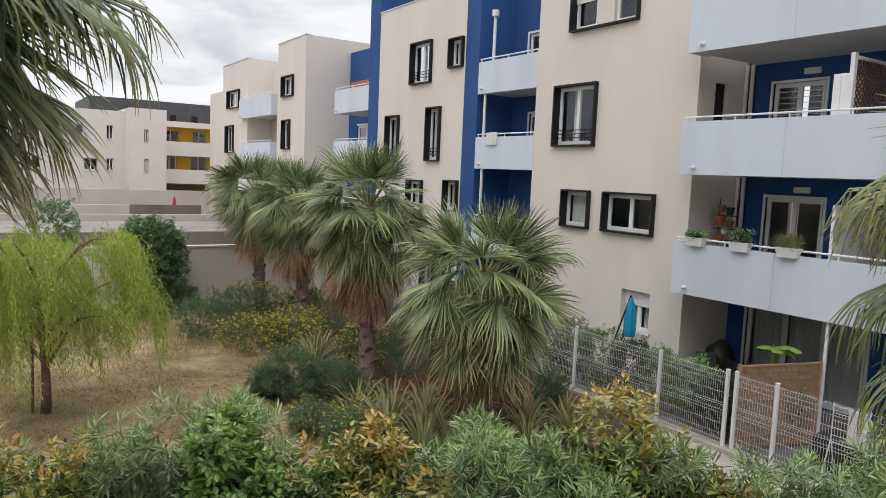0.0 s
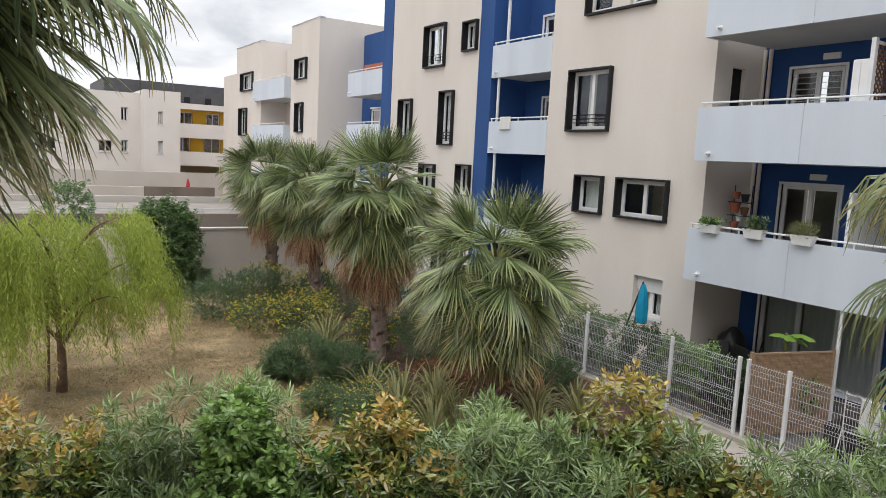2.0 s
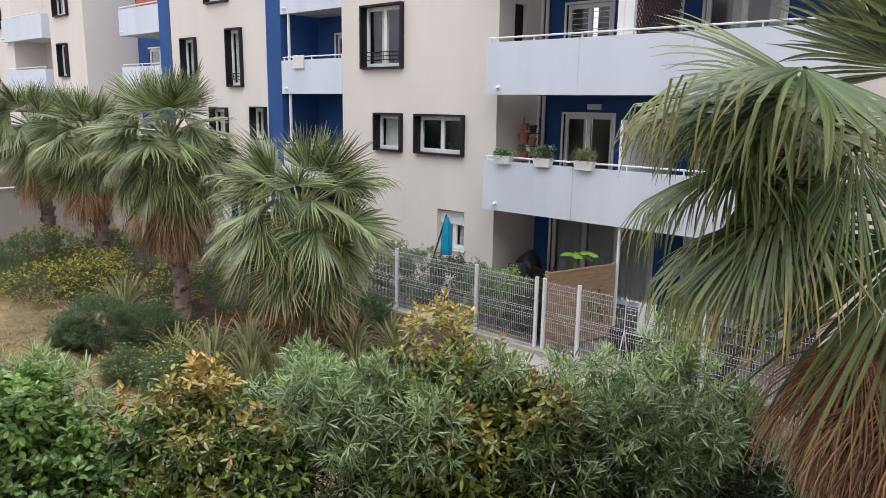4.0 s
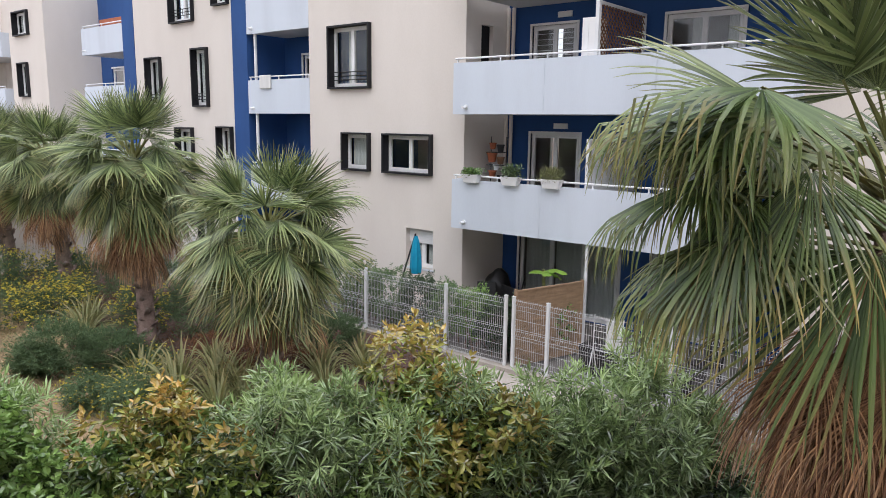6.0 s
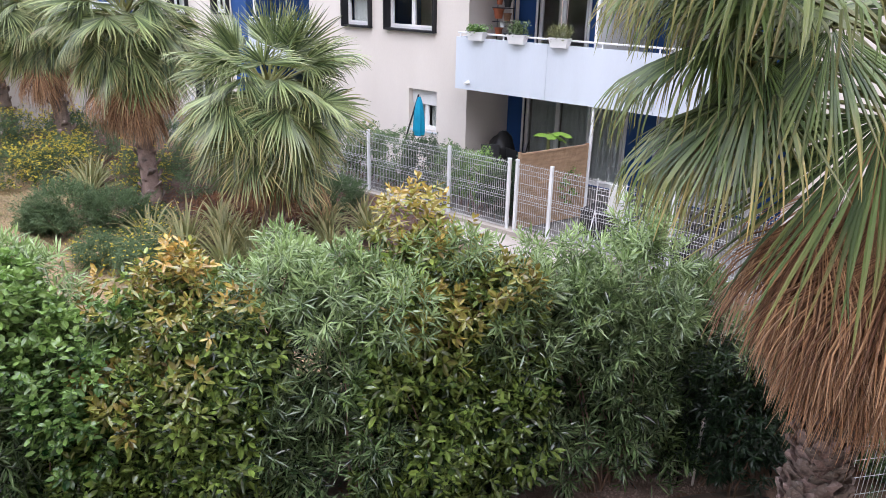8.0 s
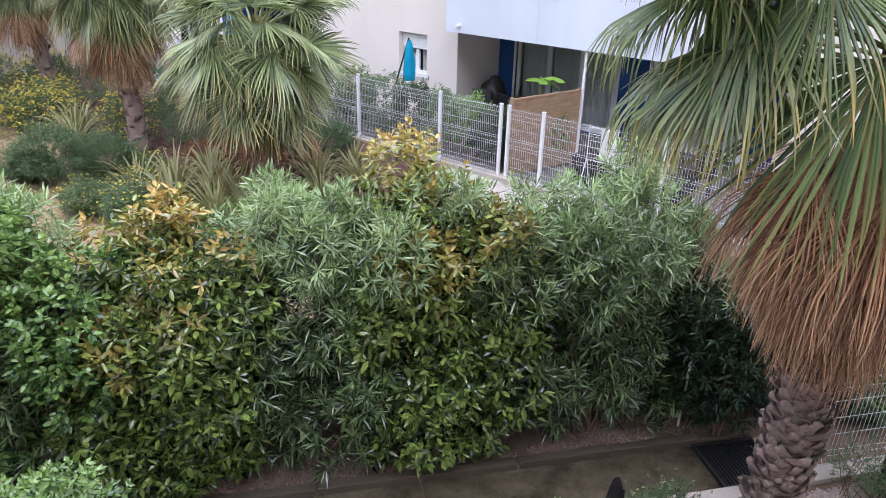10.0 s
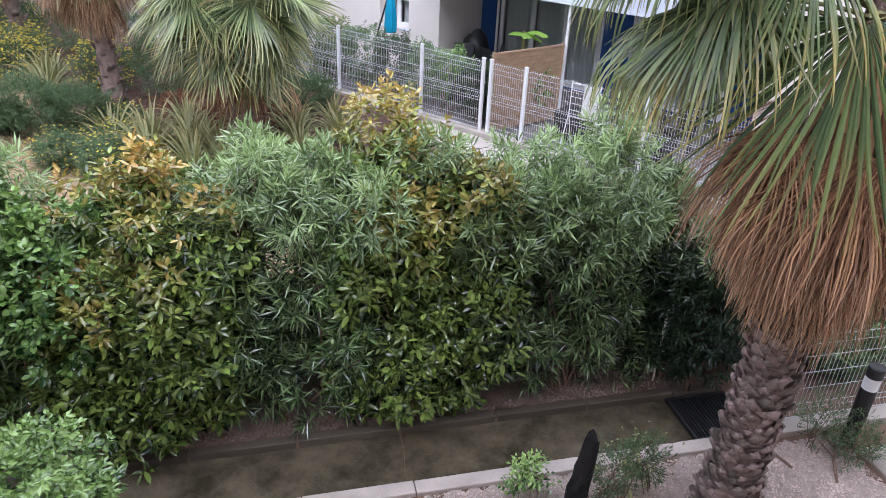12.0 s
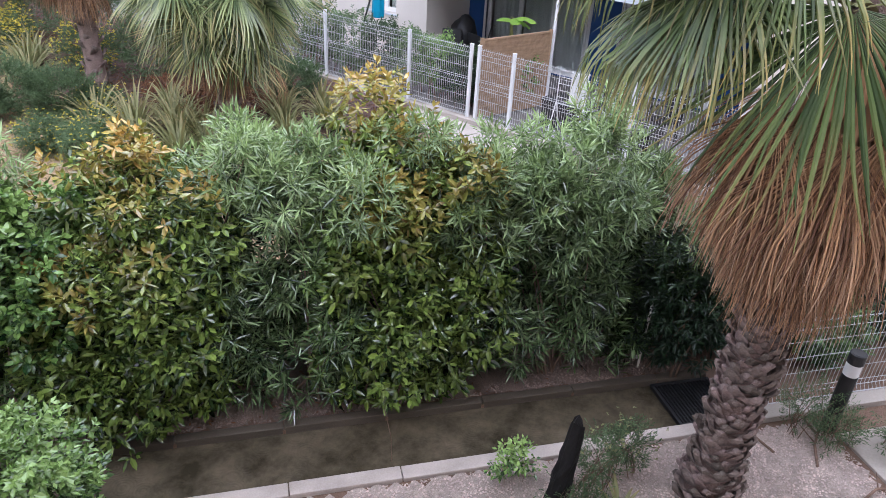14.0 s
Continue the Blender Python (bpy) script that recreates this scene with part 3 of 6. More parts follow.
# second cream block
WB = [(23.32, 24.74, 3.48, 4.97, 2, True, 2, 0), (21.22, 22.02, 3.86, 4.8, 1, False, 1, 0), (22.55, 23.41, 0.55, 2.46, 1, True, 1, 0), (25.64, 26.62, 0.55, 2.28, 1, True, 1, 0),
      (21.22, 22.02, -1.25, -0.22, 1, False, 1, 0), (23.65, 24.7, -1.4, -0.28, 1, False, 1, 0), (22.6, 23.4, -4.2, -2.9, 1, False, 1, 0)]
part("wall", pierced(bmesh.new(), XW, XW + 0.3, 21.085, 27.5, GROUND, ROOF, [(a - 0.055, b + 0.055, c - 0.055, d + 0.055) for a, b, c, d, *_ in WB]), M["stucco"], house)
for y0, y1, z0, z1, s, r, c, bl in WB:
    dark_window(house, XW, y0, y1, z0, z1, s, r, c, bl)
slabs(house, XW + 0.3, 19, 21.1, 27.5)
coping(house, XW, 19, 21.085, 27.5, ROOF)
part("attic_wall", boxes((16.4, 19, 21.1, 27.6, ROOF - 0.5, 9.3)), M["blue"], house, "deep blue set-back attic wall")
part("pier", boxes((XW - 0.02, 16.4, 27.505, 28.4, GROUND, 9.3)), M["blue"], house, "deep blue stucco pier rising past the roof")

# second recessed bay, then the stepped far blocks
part("loggia_wall", pierced(bmesh.new(), 16.2, 16.4, 28.4, 34.2, GROUND, 6.0, [(29.2, 30.4, 0.6, 2.4), (31.2, 33.2, 0.6, 2.3)]), M["blue"], house)
for d in [(29.2, 30.4, 0.6, 2.4), (31.2, 33.2, 0.6, 2.3)]:
    casement(part("glazed_door", boxes((16.17, 16.2, d[0], d[1], d[3], d[3] + 0.07)), M["pvc"], house), 16.26, *d, sashes=2, curtain=2)
for zb in (-2.4, 0.3, 2.68):
    parapet(house, XW, 16.2, 28.405, 32.0, zb, 16.19, 1.08, ends=True, spouts=(0.3,))
part("flower_box", boxes((XW + 0.15, XW + 0.4, 28.6, 30.6, 3.78, 4.05), bevel=0.02), M["terracotta"], house, "long terracotta coloured flower box")
bm = bmesh.new()
tube(bm, [(15.0, 29.3, 3.6), (15.0, 29.3, 4.9)], 0.06, 8)
tube(bm, [(15.0, 29.3, 4.85), (15.0, 29.3, 5.05)], 0.12, 8)
part("vent_pipe", bm, M["white_metal"], house)
for xc, y0, y1, wins in ((13.8, 34.25, 38.2, [(35.85, 37.4, 3.8, 4.78), (36.25, 37.25, 1.05, 2.5), (35.9, 37.2, -1.4, -0.3)]),
                         (14.1, 44.3, 49.6, [(45.9, 48.4, 3.78, 4.83), (47.1, 48.7, 0.9, 2.6), (46.1, 48.4, -1.5, -0.1)])):
    part("wall", pierced(bmesh.new(), xc, xc + 0.3, y0, y1, GROUND, ROOF, [(a - 0.055, b + 0.055, c - 0.055, d + 0.055) for a, b, c, d in wins]), M["stucco"], house)
    part("side_wall", boxes((xc + 0.3, 19, y0, y0 + 0.3, GROUND, ROOF), (xc + 0.3, 19, y1 - 0.3, y1, GROUND, ROOF)), M["stucco"], house)
    for a, b, c, d in wins:
        dark_window(house, xc, a, b, c, d, 2, False, 1, 0)
    slabs(house, xc + 0.3, 19, y0 + 0.3, y1 - 0.3)
    coping(house, xc, 19, y0, y1, ROOF)
part("loggia_wall", boxes((15.7, 15.9, 38.2, 44.3, GROUND, 6.2)), M["stucco"], house)
part("attic_wall", boxes((16.2, 16.5, 38.2, 44.3, 6.2, 6.55)), M["blue"], house)
for zb in (-2.4, 0.3, 2.95):
    parapet(house, 13.85, 15.7, 39.4, 45.2, zb, 15.69, 1.15, ends=True, spouts=(0.3,))
part("loggia_wall", boxes((15.5, 16.0, 49.6, 58, GROUND, 5.5)), M["stucco"], house)


# ---- buildings in the distance ----
def far_house(name, label, x0, x1, y0, y1, z1, material, wins, roof):
    h = thing(name, Matrix(), label, "building")
    bm = pierced(bmesh.new(), 0, 0.35, x0, x1, GROUND, z1, [w[:4] for w in wins])
    bmesh.ops.transform(bm, matrix=Matrix(((0, 1, 0, 0), (1, 0, 0, y0), (0, 0, 1, 0), (0, 0, 0, 1))), verts=bm.verts)
    bmesh.ops.reverse_faces(bm, faces=bm.faces)
    part("wall", bm, material, h)
    part("side_wall", boxes((x0, x0 + 0.3, y0 + 0.35, y1, GROUND, z1), (x1 - 0.3, x1, y0 + 0.35, y1, GROUND, z1), (x0 + 0.3, x1 - 0.3, y1 - 0.3, y1, GROUND, z1)), material, h)
    part("roof", boxes((x0 + 0.3, x1 - 0.3, y0 + 0.35, y1 - 0.3, z1 - 0.4, z1 - 0.2)), roof, h)
    for a, b, c, d in wins:
        w = part("window", boxes((a, a + 0.07, y0 + 0.2, y0 + 0.26, c, d), (b - 0.07, b, y0 + 0.2, y0 + 0.26, c, d), (a, b, y0 + 0.2, y0 + 0.26, c, c + 0.07), (a, b, y0 + 0.2, y0 + 0.26, d - 0.07, d), ((a + b) / 2 - 0.04, (a + b) / 2 + 0.04, y0 + 0.2, y0 + 0.26, c, d)), M["pvc"], h)
        part("pane", boxes((a, b, y0 + 0.27, y0 + 0.29, c, d)), M["glass"], w)
        part("sill", boxes((a - 0.05, b + 0.05, y0 - 0.06, y0 + 0.1, c - 0.06, c)), M["far_white"], w)
    return h


far_house("apartment_building", "white stucco apartment house with small windows", 9.9, 12.65, 60, 70, 4.15, M["far_white"],
          [(10.97, 11.32, 1.6, 2.55), (10.98, 11.33, -0.7, 0.27), (10.98, 11.33, -3.0, -2.2)], M["far_gravel"])
far_house("apartment_building", "long white stucco apartment house", -6, 9.9, 61.5, 70, 3.9, M["far_white"],
          [(8.5, 9.0, 1.7, 2.75), (8.5, 9.0, -0.75, 0.2), (6.9, 7.9, -0.75, 0.15), (5.8, 6.9, 1.7, 2.7), (2.8, 4.0, 1.7, 2.7), (2.8, 4.0, -0.75, 0.2), (0.2, 1.2, 1.7, 2.7), (8.5, 9.0, -3.2, -2.3)], M["far_gravel"])
yh = far_house("apartment_building", "yellow apartment house with white balconies", 13.4, 26, 68, 76, 3.3, M["yellow"],
               [(14.0, 15.4, 1.9, 3.0), (16.6, 17.8, 1.5, 3.0), (19.6, 21.5, 1.6, 2.9), (14.0, 15.2, -0.7, 1.0), (16.4, 17.9, -0.6, 1.0), (19.2, 21.5, -0.6, 0.9), (13.8, 22, -2.9, -1.5)], M["slate"])
for zb in (0.7, -1.75):
    part("balcony", boxes((13.45, 25, 66.6, 66.8, zb, zb + 1.25), (13.45, 25, 66.8, 68, zb, zb + 0.2)), M["far_white"], yh, "long white balcony")
part("eave", boxes((13.45, 25, 66.5, 68, 3.2, 3.7)), M["far_white"], yh)
dk = thing("apartment_building", Matrix(), "dark slate-clad roof storey of a far house", "building")
part("wall", boxes((9.5, 30, 80, 92, GROUND, 6.4)), M["slate"], dk)
part("roof_box", boxes((24.5, 26.5, 79.6, 82, 3, 6.0)), M["far_white"], dk)
for k in range(3):
    part("window", boxes((17.2 + k * 2.2, 17.8 + k * 2.2, 79.9, 79.98, 3.9, 5.1)), M["anthracite"], dk)

# low walls and the car park behind the garden
tagged(link("garden_wall", boxes((-26, 11.9, 25.5, 25.75, GROUND, -2.87), (-26.02, 11.9, 25.46, 25.79, -2.87, -2.81)), M["render_wall"]), "pale rendered garden wall behind the lawn", "wall", kind="structure")
tagged(link("car_park_deck", boxes((-30, 12.5, 26.6, 33.6, GROUND, -3.8), (-30, 12.5, 33.85, 44, GROUND, -3.35)), M["far_gravel"]), "grey gravelled flat roof of a low garage", "roof", kind="structure")
tagged(link("deck_parapet", boxes((-30, 12.5, 33.6, 33.85, GROUND, -3.06)), M["taupe"]), "taupe rendered parapet across the garage roof", "wall", kind="structure")
rail = thing("deck_rail", Matrix(), "thin grey metal rail on the garage parapet", "railing")
part("hand_rail", boxes((-30, 12.5, 33.7, 33.74, -2.86, -2.82)), M["rail"], rail)
for k in range(22):
    part("upright", boxes((-29.9 + k * 2.0, -29.86 + k * 2.0, 33.7, 33.74, -3.06, -2.86)), M["rail"], rail)
tagged(link("car_park_wall", boxes((-30, 13.5, 44.4, 44.7, GROUND, -3.02)), M["render_wall"]), "low pale car park wall", "wall", kind="structure")
tagged(link("car_park_wall", boxes((-30, 15.0, 56, 56.3, GROUND, -2.0), (-30, 8.6, 52, 52.3, GROUND, -2.9)), M["render_wall"]), "long pale boundary wall before the far houses", "wall", kind="structure")
tagged(link("car_park_wall", boxes((8.62, 13.3, 51.9, 52.15, GROUND, -2.86)), M["taupe"]), "brown clad fence along the car park", "wall", kind="structure")

# ---- plants ----
LEAF = {
    "photinia": leaf_mat("photinia_leaf", (0.31, 0.43, 0.09), (0.013, 0.038, 0.011), young_lit=(0.68, 0.42, 0.11), rough=0.2, shine=1.0, through_light=0.1),
    # oleander, bright: second, paler colour paints skylight into the upper leaves
    "oleander": leaf_mat("oleander_leaf", (0.21, 0.31, 0.125), (0.006, 0.02, 0.008), young_lit=(0.33, 0.45, 0.17), rough=0.2, shine=1.0, through_light=0.1),
    "bright": leaf_mat("bright_green_leaf", (0.24, 0.4, 0.1), (0.015, 0.055, 0.014), young_lit=(0.38, 0.56, 0.16), rough=0.24, shine=0.9, through_light=0.14),
    "glossy": leaf_mat("dark_glossy_leaf", (0.035, 0.075, 0.03), (0.014, 0.035, 0.016), young_lit=(0.1, 0.16, 0.04), rough=0.3, shine=0.6),
    "rosemary": leaf_mat("grey_green_needle", (0.16, 0.235, 0.105), (0.055, 0.095, 0.045), rough=0.6),
    "willow": leaf_mat("willow_leaf", (0.5, 0.6, 0.13), (0.24, 0.33, 0.06), young_lit=(0.56, 0.62, 0.13), rough=0.5, through_light=0.4),
    "laurel": leaf_mat("laurel_leaf", (0.2, 0.31, 0.11), (0.05, 0.1, 0.04), rough=0.35, shine=0.5),
    "palm": leaf_mat("palm_blade", (0.33, 0.4, 0.17), (0.05, 0.085, 0.034), tip=(0.6, 0.45, 0.2), rough=0.36, shine=0.55, through_light=0.15, island=0.6),
    "near_palm": leaf_mat("deep_green_palm_blade", (0.2, 0.29, 0.095), (0.035, 0.07, 0.026), tip=(0.6, 0.45, 0.16), rough=0.34, shine=0.6, through_light=0.15, island=0.3),
    "dead": leaf_mat("dead_palm_blade", (0.58, 0.34, 0.18), (0.1, 0.048, 0.032), tip=(0.56, 0.4, 0.27), rough=0.8, shine=0.2, through_light=0.1),
    "strap": leaf_mat("strap_leaf", (0.36, 0.37, 0.17), (0.13, 0.15, 0.06), tip=(0.4, 0.3, 0.14), rough=0.5),
    "flower": leaf_mat("yellow_flower", (0.7, 0.6, 0.08), (0.5, 0.42, 0.05), rough=0.6),
    "white_flower": leaf_mat("white_flower", (0.75, 0.7, 0.62), (0.6, 0.55, 0.48), rough=0.6),
    "banana": leaf_mat("banana_leaf", (0.26, 0.42, 0.06), (0.18, 0.32, 0.05), rough=0.4, through_light=0.4),
    "dry": leaf_mat("dry_grass", (0.52, 0.4, 0.21), (0.2, 0.15, 0.07), rough=0.8),
    "litter": leaf_mat("fallen_leaf", (0.28, 0.13, 0.06), (0.12, 0.06, 0.035), rough=0.7),
}
LEAF["palm_petiole"] = mat("palm_petiole", (0.22, 0.24, 0.08), (0.14, 0.13, 0.05), 3, 50, 0.5, 0.2)


def norm(a):
    return a / np.maximum(np.linalg.norm(a, axis=-1, keepdims=True), 1e-9)


def leaf_mesh(name, P, D, L, W, material, young_lit, rng, curl=0.25, fold=0.25, belly=0.5, broad=False):
    """Many small leaves in one mesh. P: foot, D: way, L, W: length and width of each; broad leaves are rounder."""
    n = len(P)
    D = norm(D)
    side = norm(np.cross(D, np.array([0.0, 0.0, 1.0]) + rng.normal(0, 0.45, (n, 3))))
    up = np.cross(side, D)
    L, W = np.asarray(L)[:, None], np.asarray(W)[:, None]
    sag = np.array([0, 0, -1.0]) * L * curl
    rows = [(0.32, 0.46), (0.68, 0.42)] if broad else [(belly, 0.5)]
    V = [P]
    for f, w in rows:
        m = P + D * L * f + sag * f * f
        V += [m + side * W * w, m - up * W * fold, m - side * W * w]
    V = np.stack(V + [P + D * L + sag], 1)
    c = V.shape[1]
    V = V.reshape(-1, 3)
    tri = [(0, 2, 1), (0, 3, 2), (c - 4, c - 3, c - 1), (c - 3, c - 2, c - 1)]
    if broad:
        tri += [(1, 2, 5), (1, 5, 4), (2, 3, 6), (2, 6, 5)]
    F = (np.arange(n)[:, None, None] * c + np.array(tri)[None]).reshape(-1, 3)
    return mesh_of(name, V, F, material, {"young_lit": np.repeat(np.clip(young_lit, 0, 1), c)})


def whorls(S, A, rng, each, length, width, spread=(35, 80), back=0.12):
    """Leaves in whorls round shoot ends S that point along A."""
    K = len(S)
    A = norm(A)
    t1 = norm(np.cross(A, rng.normal(0, 1, (K, 3))))
    t2 = np.cross(A, t1)
    az = np.arange(each)[None, :] * 2.4 + rng.uniform(0, 6.3, (K, 1)) + rng.normal(0, 0.25, (K, each))
    inc = np.radians(np.linspace(spread[0], spread[1], each))[None, :] + rng.normal(0, 0.15, (K, each))
    D = (A[:, None] * np.cos(inc)[..., None] + (t1[:, None] * np.cos(az)[..., None] + t2[:, None] * np.sin(az)[..., None]) * np.sin(inc)[..., None])
    P = S[:, None] - A[:, None] * (np.linspace(0, back, each)[None, :, None])
    L = length * rng.uniform(0.7, 1.15, (K, each))
    return P.reshape(-1, 3), D.reshape(-1, 3), L.ravel(), (L * width / length).ravel()


def shrub(name, label, category, foot, rx, ry, h, kind_, seed, shoots=500, each=9, length=0.09, width=0.035, turn=0.0, young_lit=0.0, low=0.12,
          stems=9, square=3.0, curl=0.25, spread=(35, 80), group="", flowers=None, fine_up=0.7, lobes=0):
    """A shrub: stems from one foot and leaves in whorls over an uneven crown."""
    rng = np.random.default_rng(seed)
    root = thing(name, Matrix.Translation(foot) @ Matrix.Rotation(radians(turn), 4, "Z"), label, category, group)
    d = norm(rng.normal(0, 1, (shoots * 3, 3)))
    e = 1.0 / (np.abs(d[:, 0]) ** square + np.abs(d[:, 1]) ** square + np.abs(d[:, 2]) ** square) ** (1 / square)
    lump = np.array([noise.noise(Vector(q) * 2.6 + Vector((seed, 0, 0))) + 0.6 * noise.noise(Vector(q) * 7 + Vector((0, seed, 0))) for q in d])
    r = e * (1 + (0.5 if kind_ == "rosemary" else 0.3) * lump) * rng.uniform(0.35, 1.0, len(d)) ** 0.4
    S = d * r[:, None] * np.array([rx, ry, h * (1 - low) / 2]) + np.array([0, 0, h * (1 + low) / 2])
    if lobes:
        c = norm(rng.normal(0, 1, (lobes, 3)))
        c = c / (np.abs(c) ** square).sum(1, keepdims=True) ** (1 / square) * rng.uniform(0.4, 0.86, (lobes, 1)) * np.array([rx, ry, h * (1 - low) / 2]) + np.array([0, 0, h * (1 + low) / 2])
        skirt = rng.uniform(0, 6.28, lobes // 3)
        c[:len(skirt)] = np.stack([np.cos(skirt) * rx * 0.8, np.sin(skirt) * ry * 0.68, rng.uniform(0.3, 0.75, len(skirt))], 1)
        which = rng.integers(0, lobes, len(d))
        size = rng.uniform(0.24, 0.42, lobes)[which][:, None]
        S = c[which] + d * size * np.array([1, 1, 1.15]) * rng.uniform(0.6, 1.0, (len(d), 1)) ** 0.5
        S[:, 2] = np.minimum(S[:, 2], h * 1.04)
    keep = (S[:, 2] > 0.04) & (rng.uniform(0, 1, len(S)) < np.clip(0.5 + 0.65 * S[:, 2] / h, 0, 1))
    S, d = S[keep][:shoots], d[keep][:shoots]
    A = d * np.array([1, 1, 0.6]) + np.array([0, 0, fine_up]) + rng.normal(0, 0.3, d.shape)
    P, D, L, W = whorls(S, A, rng, each, length, width, spread)
    # photinia: orange new tips; others: top light painted in, paler with height
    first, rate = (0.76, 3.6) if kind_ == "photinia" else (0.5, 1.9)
    y = young_lit * np.clip((S[:, 2] / h - first) * rate + rng.normal(0, 0.25, len(S)), 0, 1)
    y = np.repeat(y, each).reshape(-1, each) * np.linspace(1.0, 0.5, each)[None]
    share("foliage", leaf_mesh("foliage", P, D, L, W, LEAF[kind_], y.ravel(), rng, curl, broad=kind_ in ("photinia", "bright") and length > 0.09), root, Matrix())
    for k in range(stems):
        bm = bmesh.new()
        a = rng.uniform(0, 6.28)
        q = S[rng.integers(len(S))] * np.array([0.85, 0.85, 0.9])
        x0, y0 = 0.55 * rx * math.cos(a), 0.55 * ry * math.sin(a)
        pts = [(x0 + (q[0] - x0) * f + 0.05 * math.sin(3 * f + a), y0 + (q[1] - y0) * f, max(q[2], 0.5) * f ** 0.85 - 0.02) for f in (0, 0.2, 0.45, 0.7, 1.0)]
        tube(bm, pts, [k_ * min(1.0, h / 1.8) for k_ in (0.014, 0.012, 0.01, 0.008, 0.004)], 5)
        part("stem", bm, M["stem"], root)
    if flowers:
        pick = rng.integers(0, len(S), flowers[1])
        Pf = S[pick] + norm(d[pick]) * 0.05 + rng.normal(0, 0.03, (flowers[1], 3)) + np.array([0, 0, 0.03])
        Pf = np.repeat(Pf, 4, 0)
        Df = rng.normal(0, 1, Pf.shape) * np.array([1, 1, 0.35])
        share("blossom", leaf_mesh("blossom", Pf, Df, np.full(len(Pf), flowers[2]), np.full(len(Pf), flowers[2] * 0.8), LEAF[flowers[0]], np.zeros(len(Pf)), rng, 0.0), root, Matrix())
    return root


# hedge: mixed shrubs in one row
HEDGE = [
    (-8.6, "oleander", 1.95), (-7.7, "photinia", 1.9), (-6.8, "oleander", 2.0), (-5.9, "oleander", 1.95), (-5.1, "oleander", 1.95), (-4.3, "photinia", 2.25), (-3.5, "oleander", 2.2), (-2.75, "oleander", 2.5),
    (-2.0, "bright", 2.75), (-1.2, "photinia", 2.45), (-0.4, "oleander", 2.5), (0.4, "oleander", 2.7), (1.2, "photinia", 2.72), (2.0, "oleander", 2.72), (2.75, "oleander", 2.6), (3.5, "oleander", 2.5), (4.2, "oleander", 2.25),
]
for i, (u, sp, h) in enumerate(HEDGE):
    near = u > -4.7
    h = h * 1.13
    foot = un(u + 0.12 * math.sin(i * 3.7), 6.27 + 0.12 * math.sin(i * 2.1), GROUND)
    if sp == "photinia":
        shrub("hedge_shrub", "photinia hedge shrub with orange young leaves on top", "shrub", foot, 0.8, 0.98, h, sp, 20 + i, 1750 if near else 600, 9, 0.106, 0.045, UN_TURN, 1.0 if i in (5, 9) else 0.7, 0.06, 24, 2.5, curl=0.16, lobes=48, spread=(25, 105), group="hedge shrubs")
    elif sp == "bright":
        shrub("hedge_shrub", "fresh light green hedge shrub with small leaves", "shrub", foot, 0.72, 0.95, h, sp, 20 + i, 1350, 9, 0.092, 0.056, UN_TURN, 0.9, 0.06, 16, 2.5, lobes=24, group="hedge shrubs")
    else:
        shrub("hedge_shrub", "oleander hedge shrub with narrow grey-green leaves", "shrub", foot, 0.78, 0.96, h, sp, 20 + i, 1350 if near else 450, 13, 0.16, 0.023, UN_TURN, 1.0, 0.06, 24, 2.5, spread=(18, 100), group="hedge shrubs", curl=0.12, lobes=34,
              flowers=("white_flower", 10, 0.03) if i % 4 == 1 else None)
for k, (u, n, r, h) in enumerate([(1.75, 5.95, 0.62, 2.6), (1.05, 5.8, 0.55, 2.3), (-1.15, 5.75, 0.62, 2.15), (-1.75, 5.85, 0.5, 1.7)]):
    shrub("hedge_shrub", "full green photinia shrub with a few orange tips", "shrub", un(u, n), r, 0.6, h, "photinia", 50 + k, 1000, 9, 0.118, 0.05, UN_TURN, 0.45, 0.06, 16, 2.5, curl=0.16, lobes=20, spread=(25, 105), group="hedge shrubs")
shrub("shrub", "dark glossy shrub at the end of the hedge", "shrub", un(4.3, 5.62), 0.6, 0.55, 1.65, "glossy", 61, 800, 10, 0.1, 0.034, UN_TURN, 0.2, 0.08, 8)
shrub("shrub", "fresh green shrub with a few bright sprigs in the hedge", "shrub", un(0.55, 5.75), 0.28, 0.25, 2.15, "bright", 62, 160, 8, 0.08, 0.045, UN_TURN, 0.9, 0.1, 6)
shrub("shrub", "low bright green rounded shrub beside the channel", "shrub", un(-1.85, 3.85), 0.6, 0.6, 1.6, "bright", 63, 800, 10, 0.075, 0.04, UN_TURN, 0.7, 0.1, 9)
shrub("shrub", "green shrub beyond the white fence", "shrub", un(6.6, 6.2), 0.8, 0.7, 2.3, "bright", 64, 420, 9, 0.09, 0.045, UN_TURN, 0.3, 0.1, 8)
for k, (u, n, r, h) in enumerate([(5.2, 5.7, 0.5, 0.9), (6.1, 5.5, 0.55, 0.8), (7.1, 5.8, 0.6, 1.1), (8.1, 5.6, 0.6, 1.0), (5.6, 6.6, 0.6, 1.4)]):
    shrub("bush", "dark leafy bush behind the near white fence", "bush", un(u, n), r, r, h, "laurel" if k % 2 else "glossy", 85 + k, 420, 9, 0.09, 0.035, UN_TURN, 0.2, 0.05, 6, 2.4, group="fence bushes")
shrub("shrub", "small yellow-green sapling by the pale kerb", "shrub", un(1.95, 4.25), 0.22, 0.14, 0.5, "bright", 65, 60, 7, 0.06, 0.03, UN_TURN, 1.0, 0.2, 5)
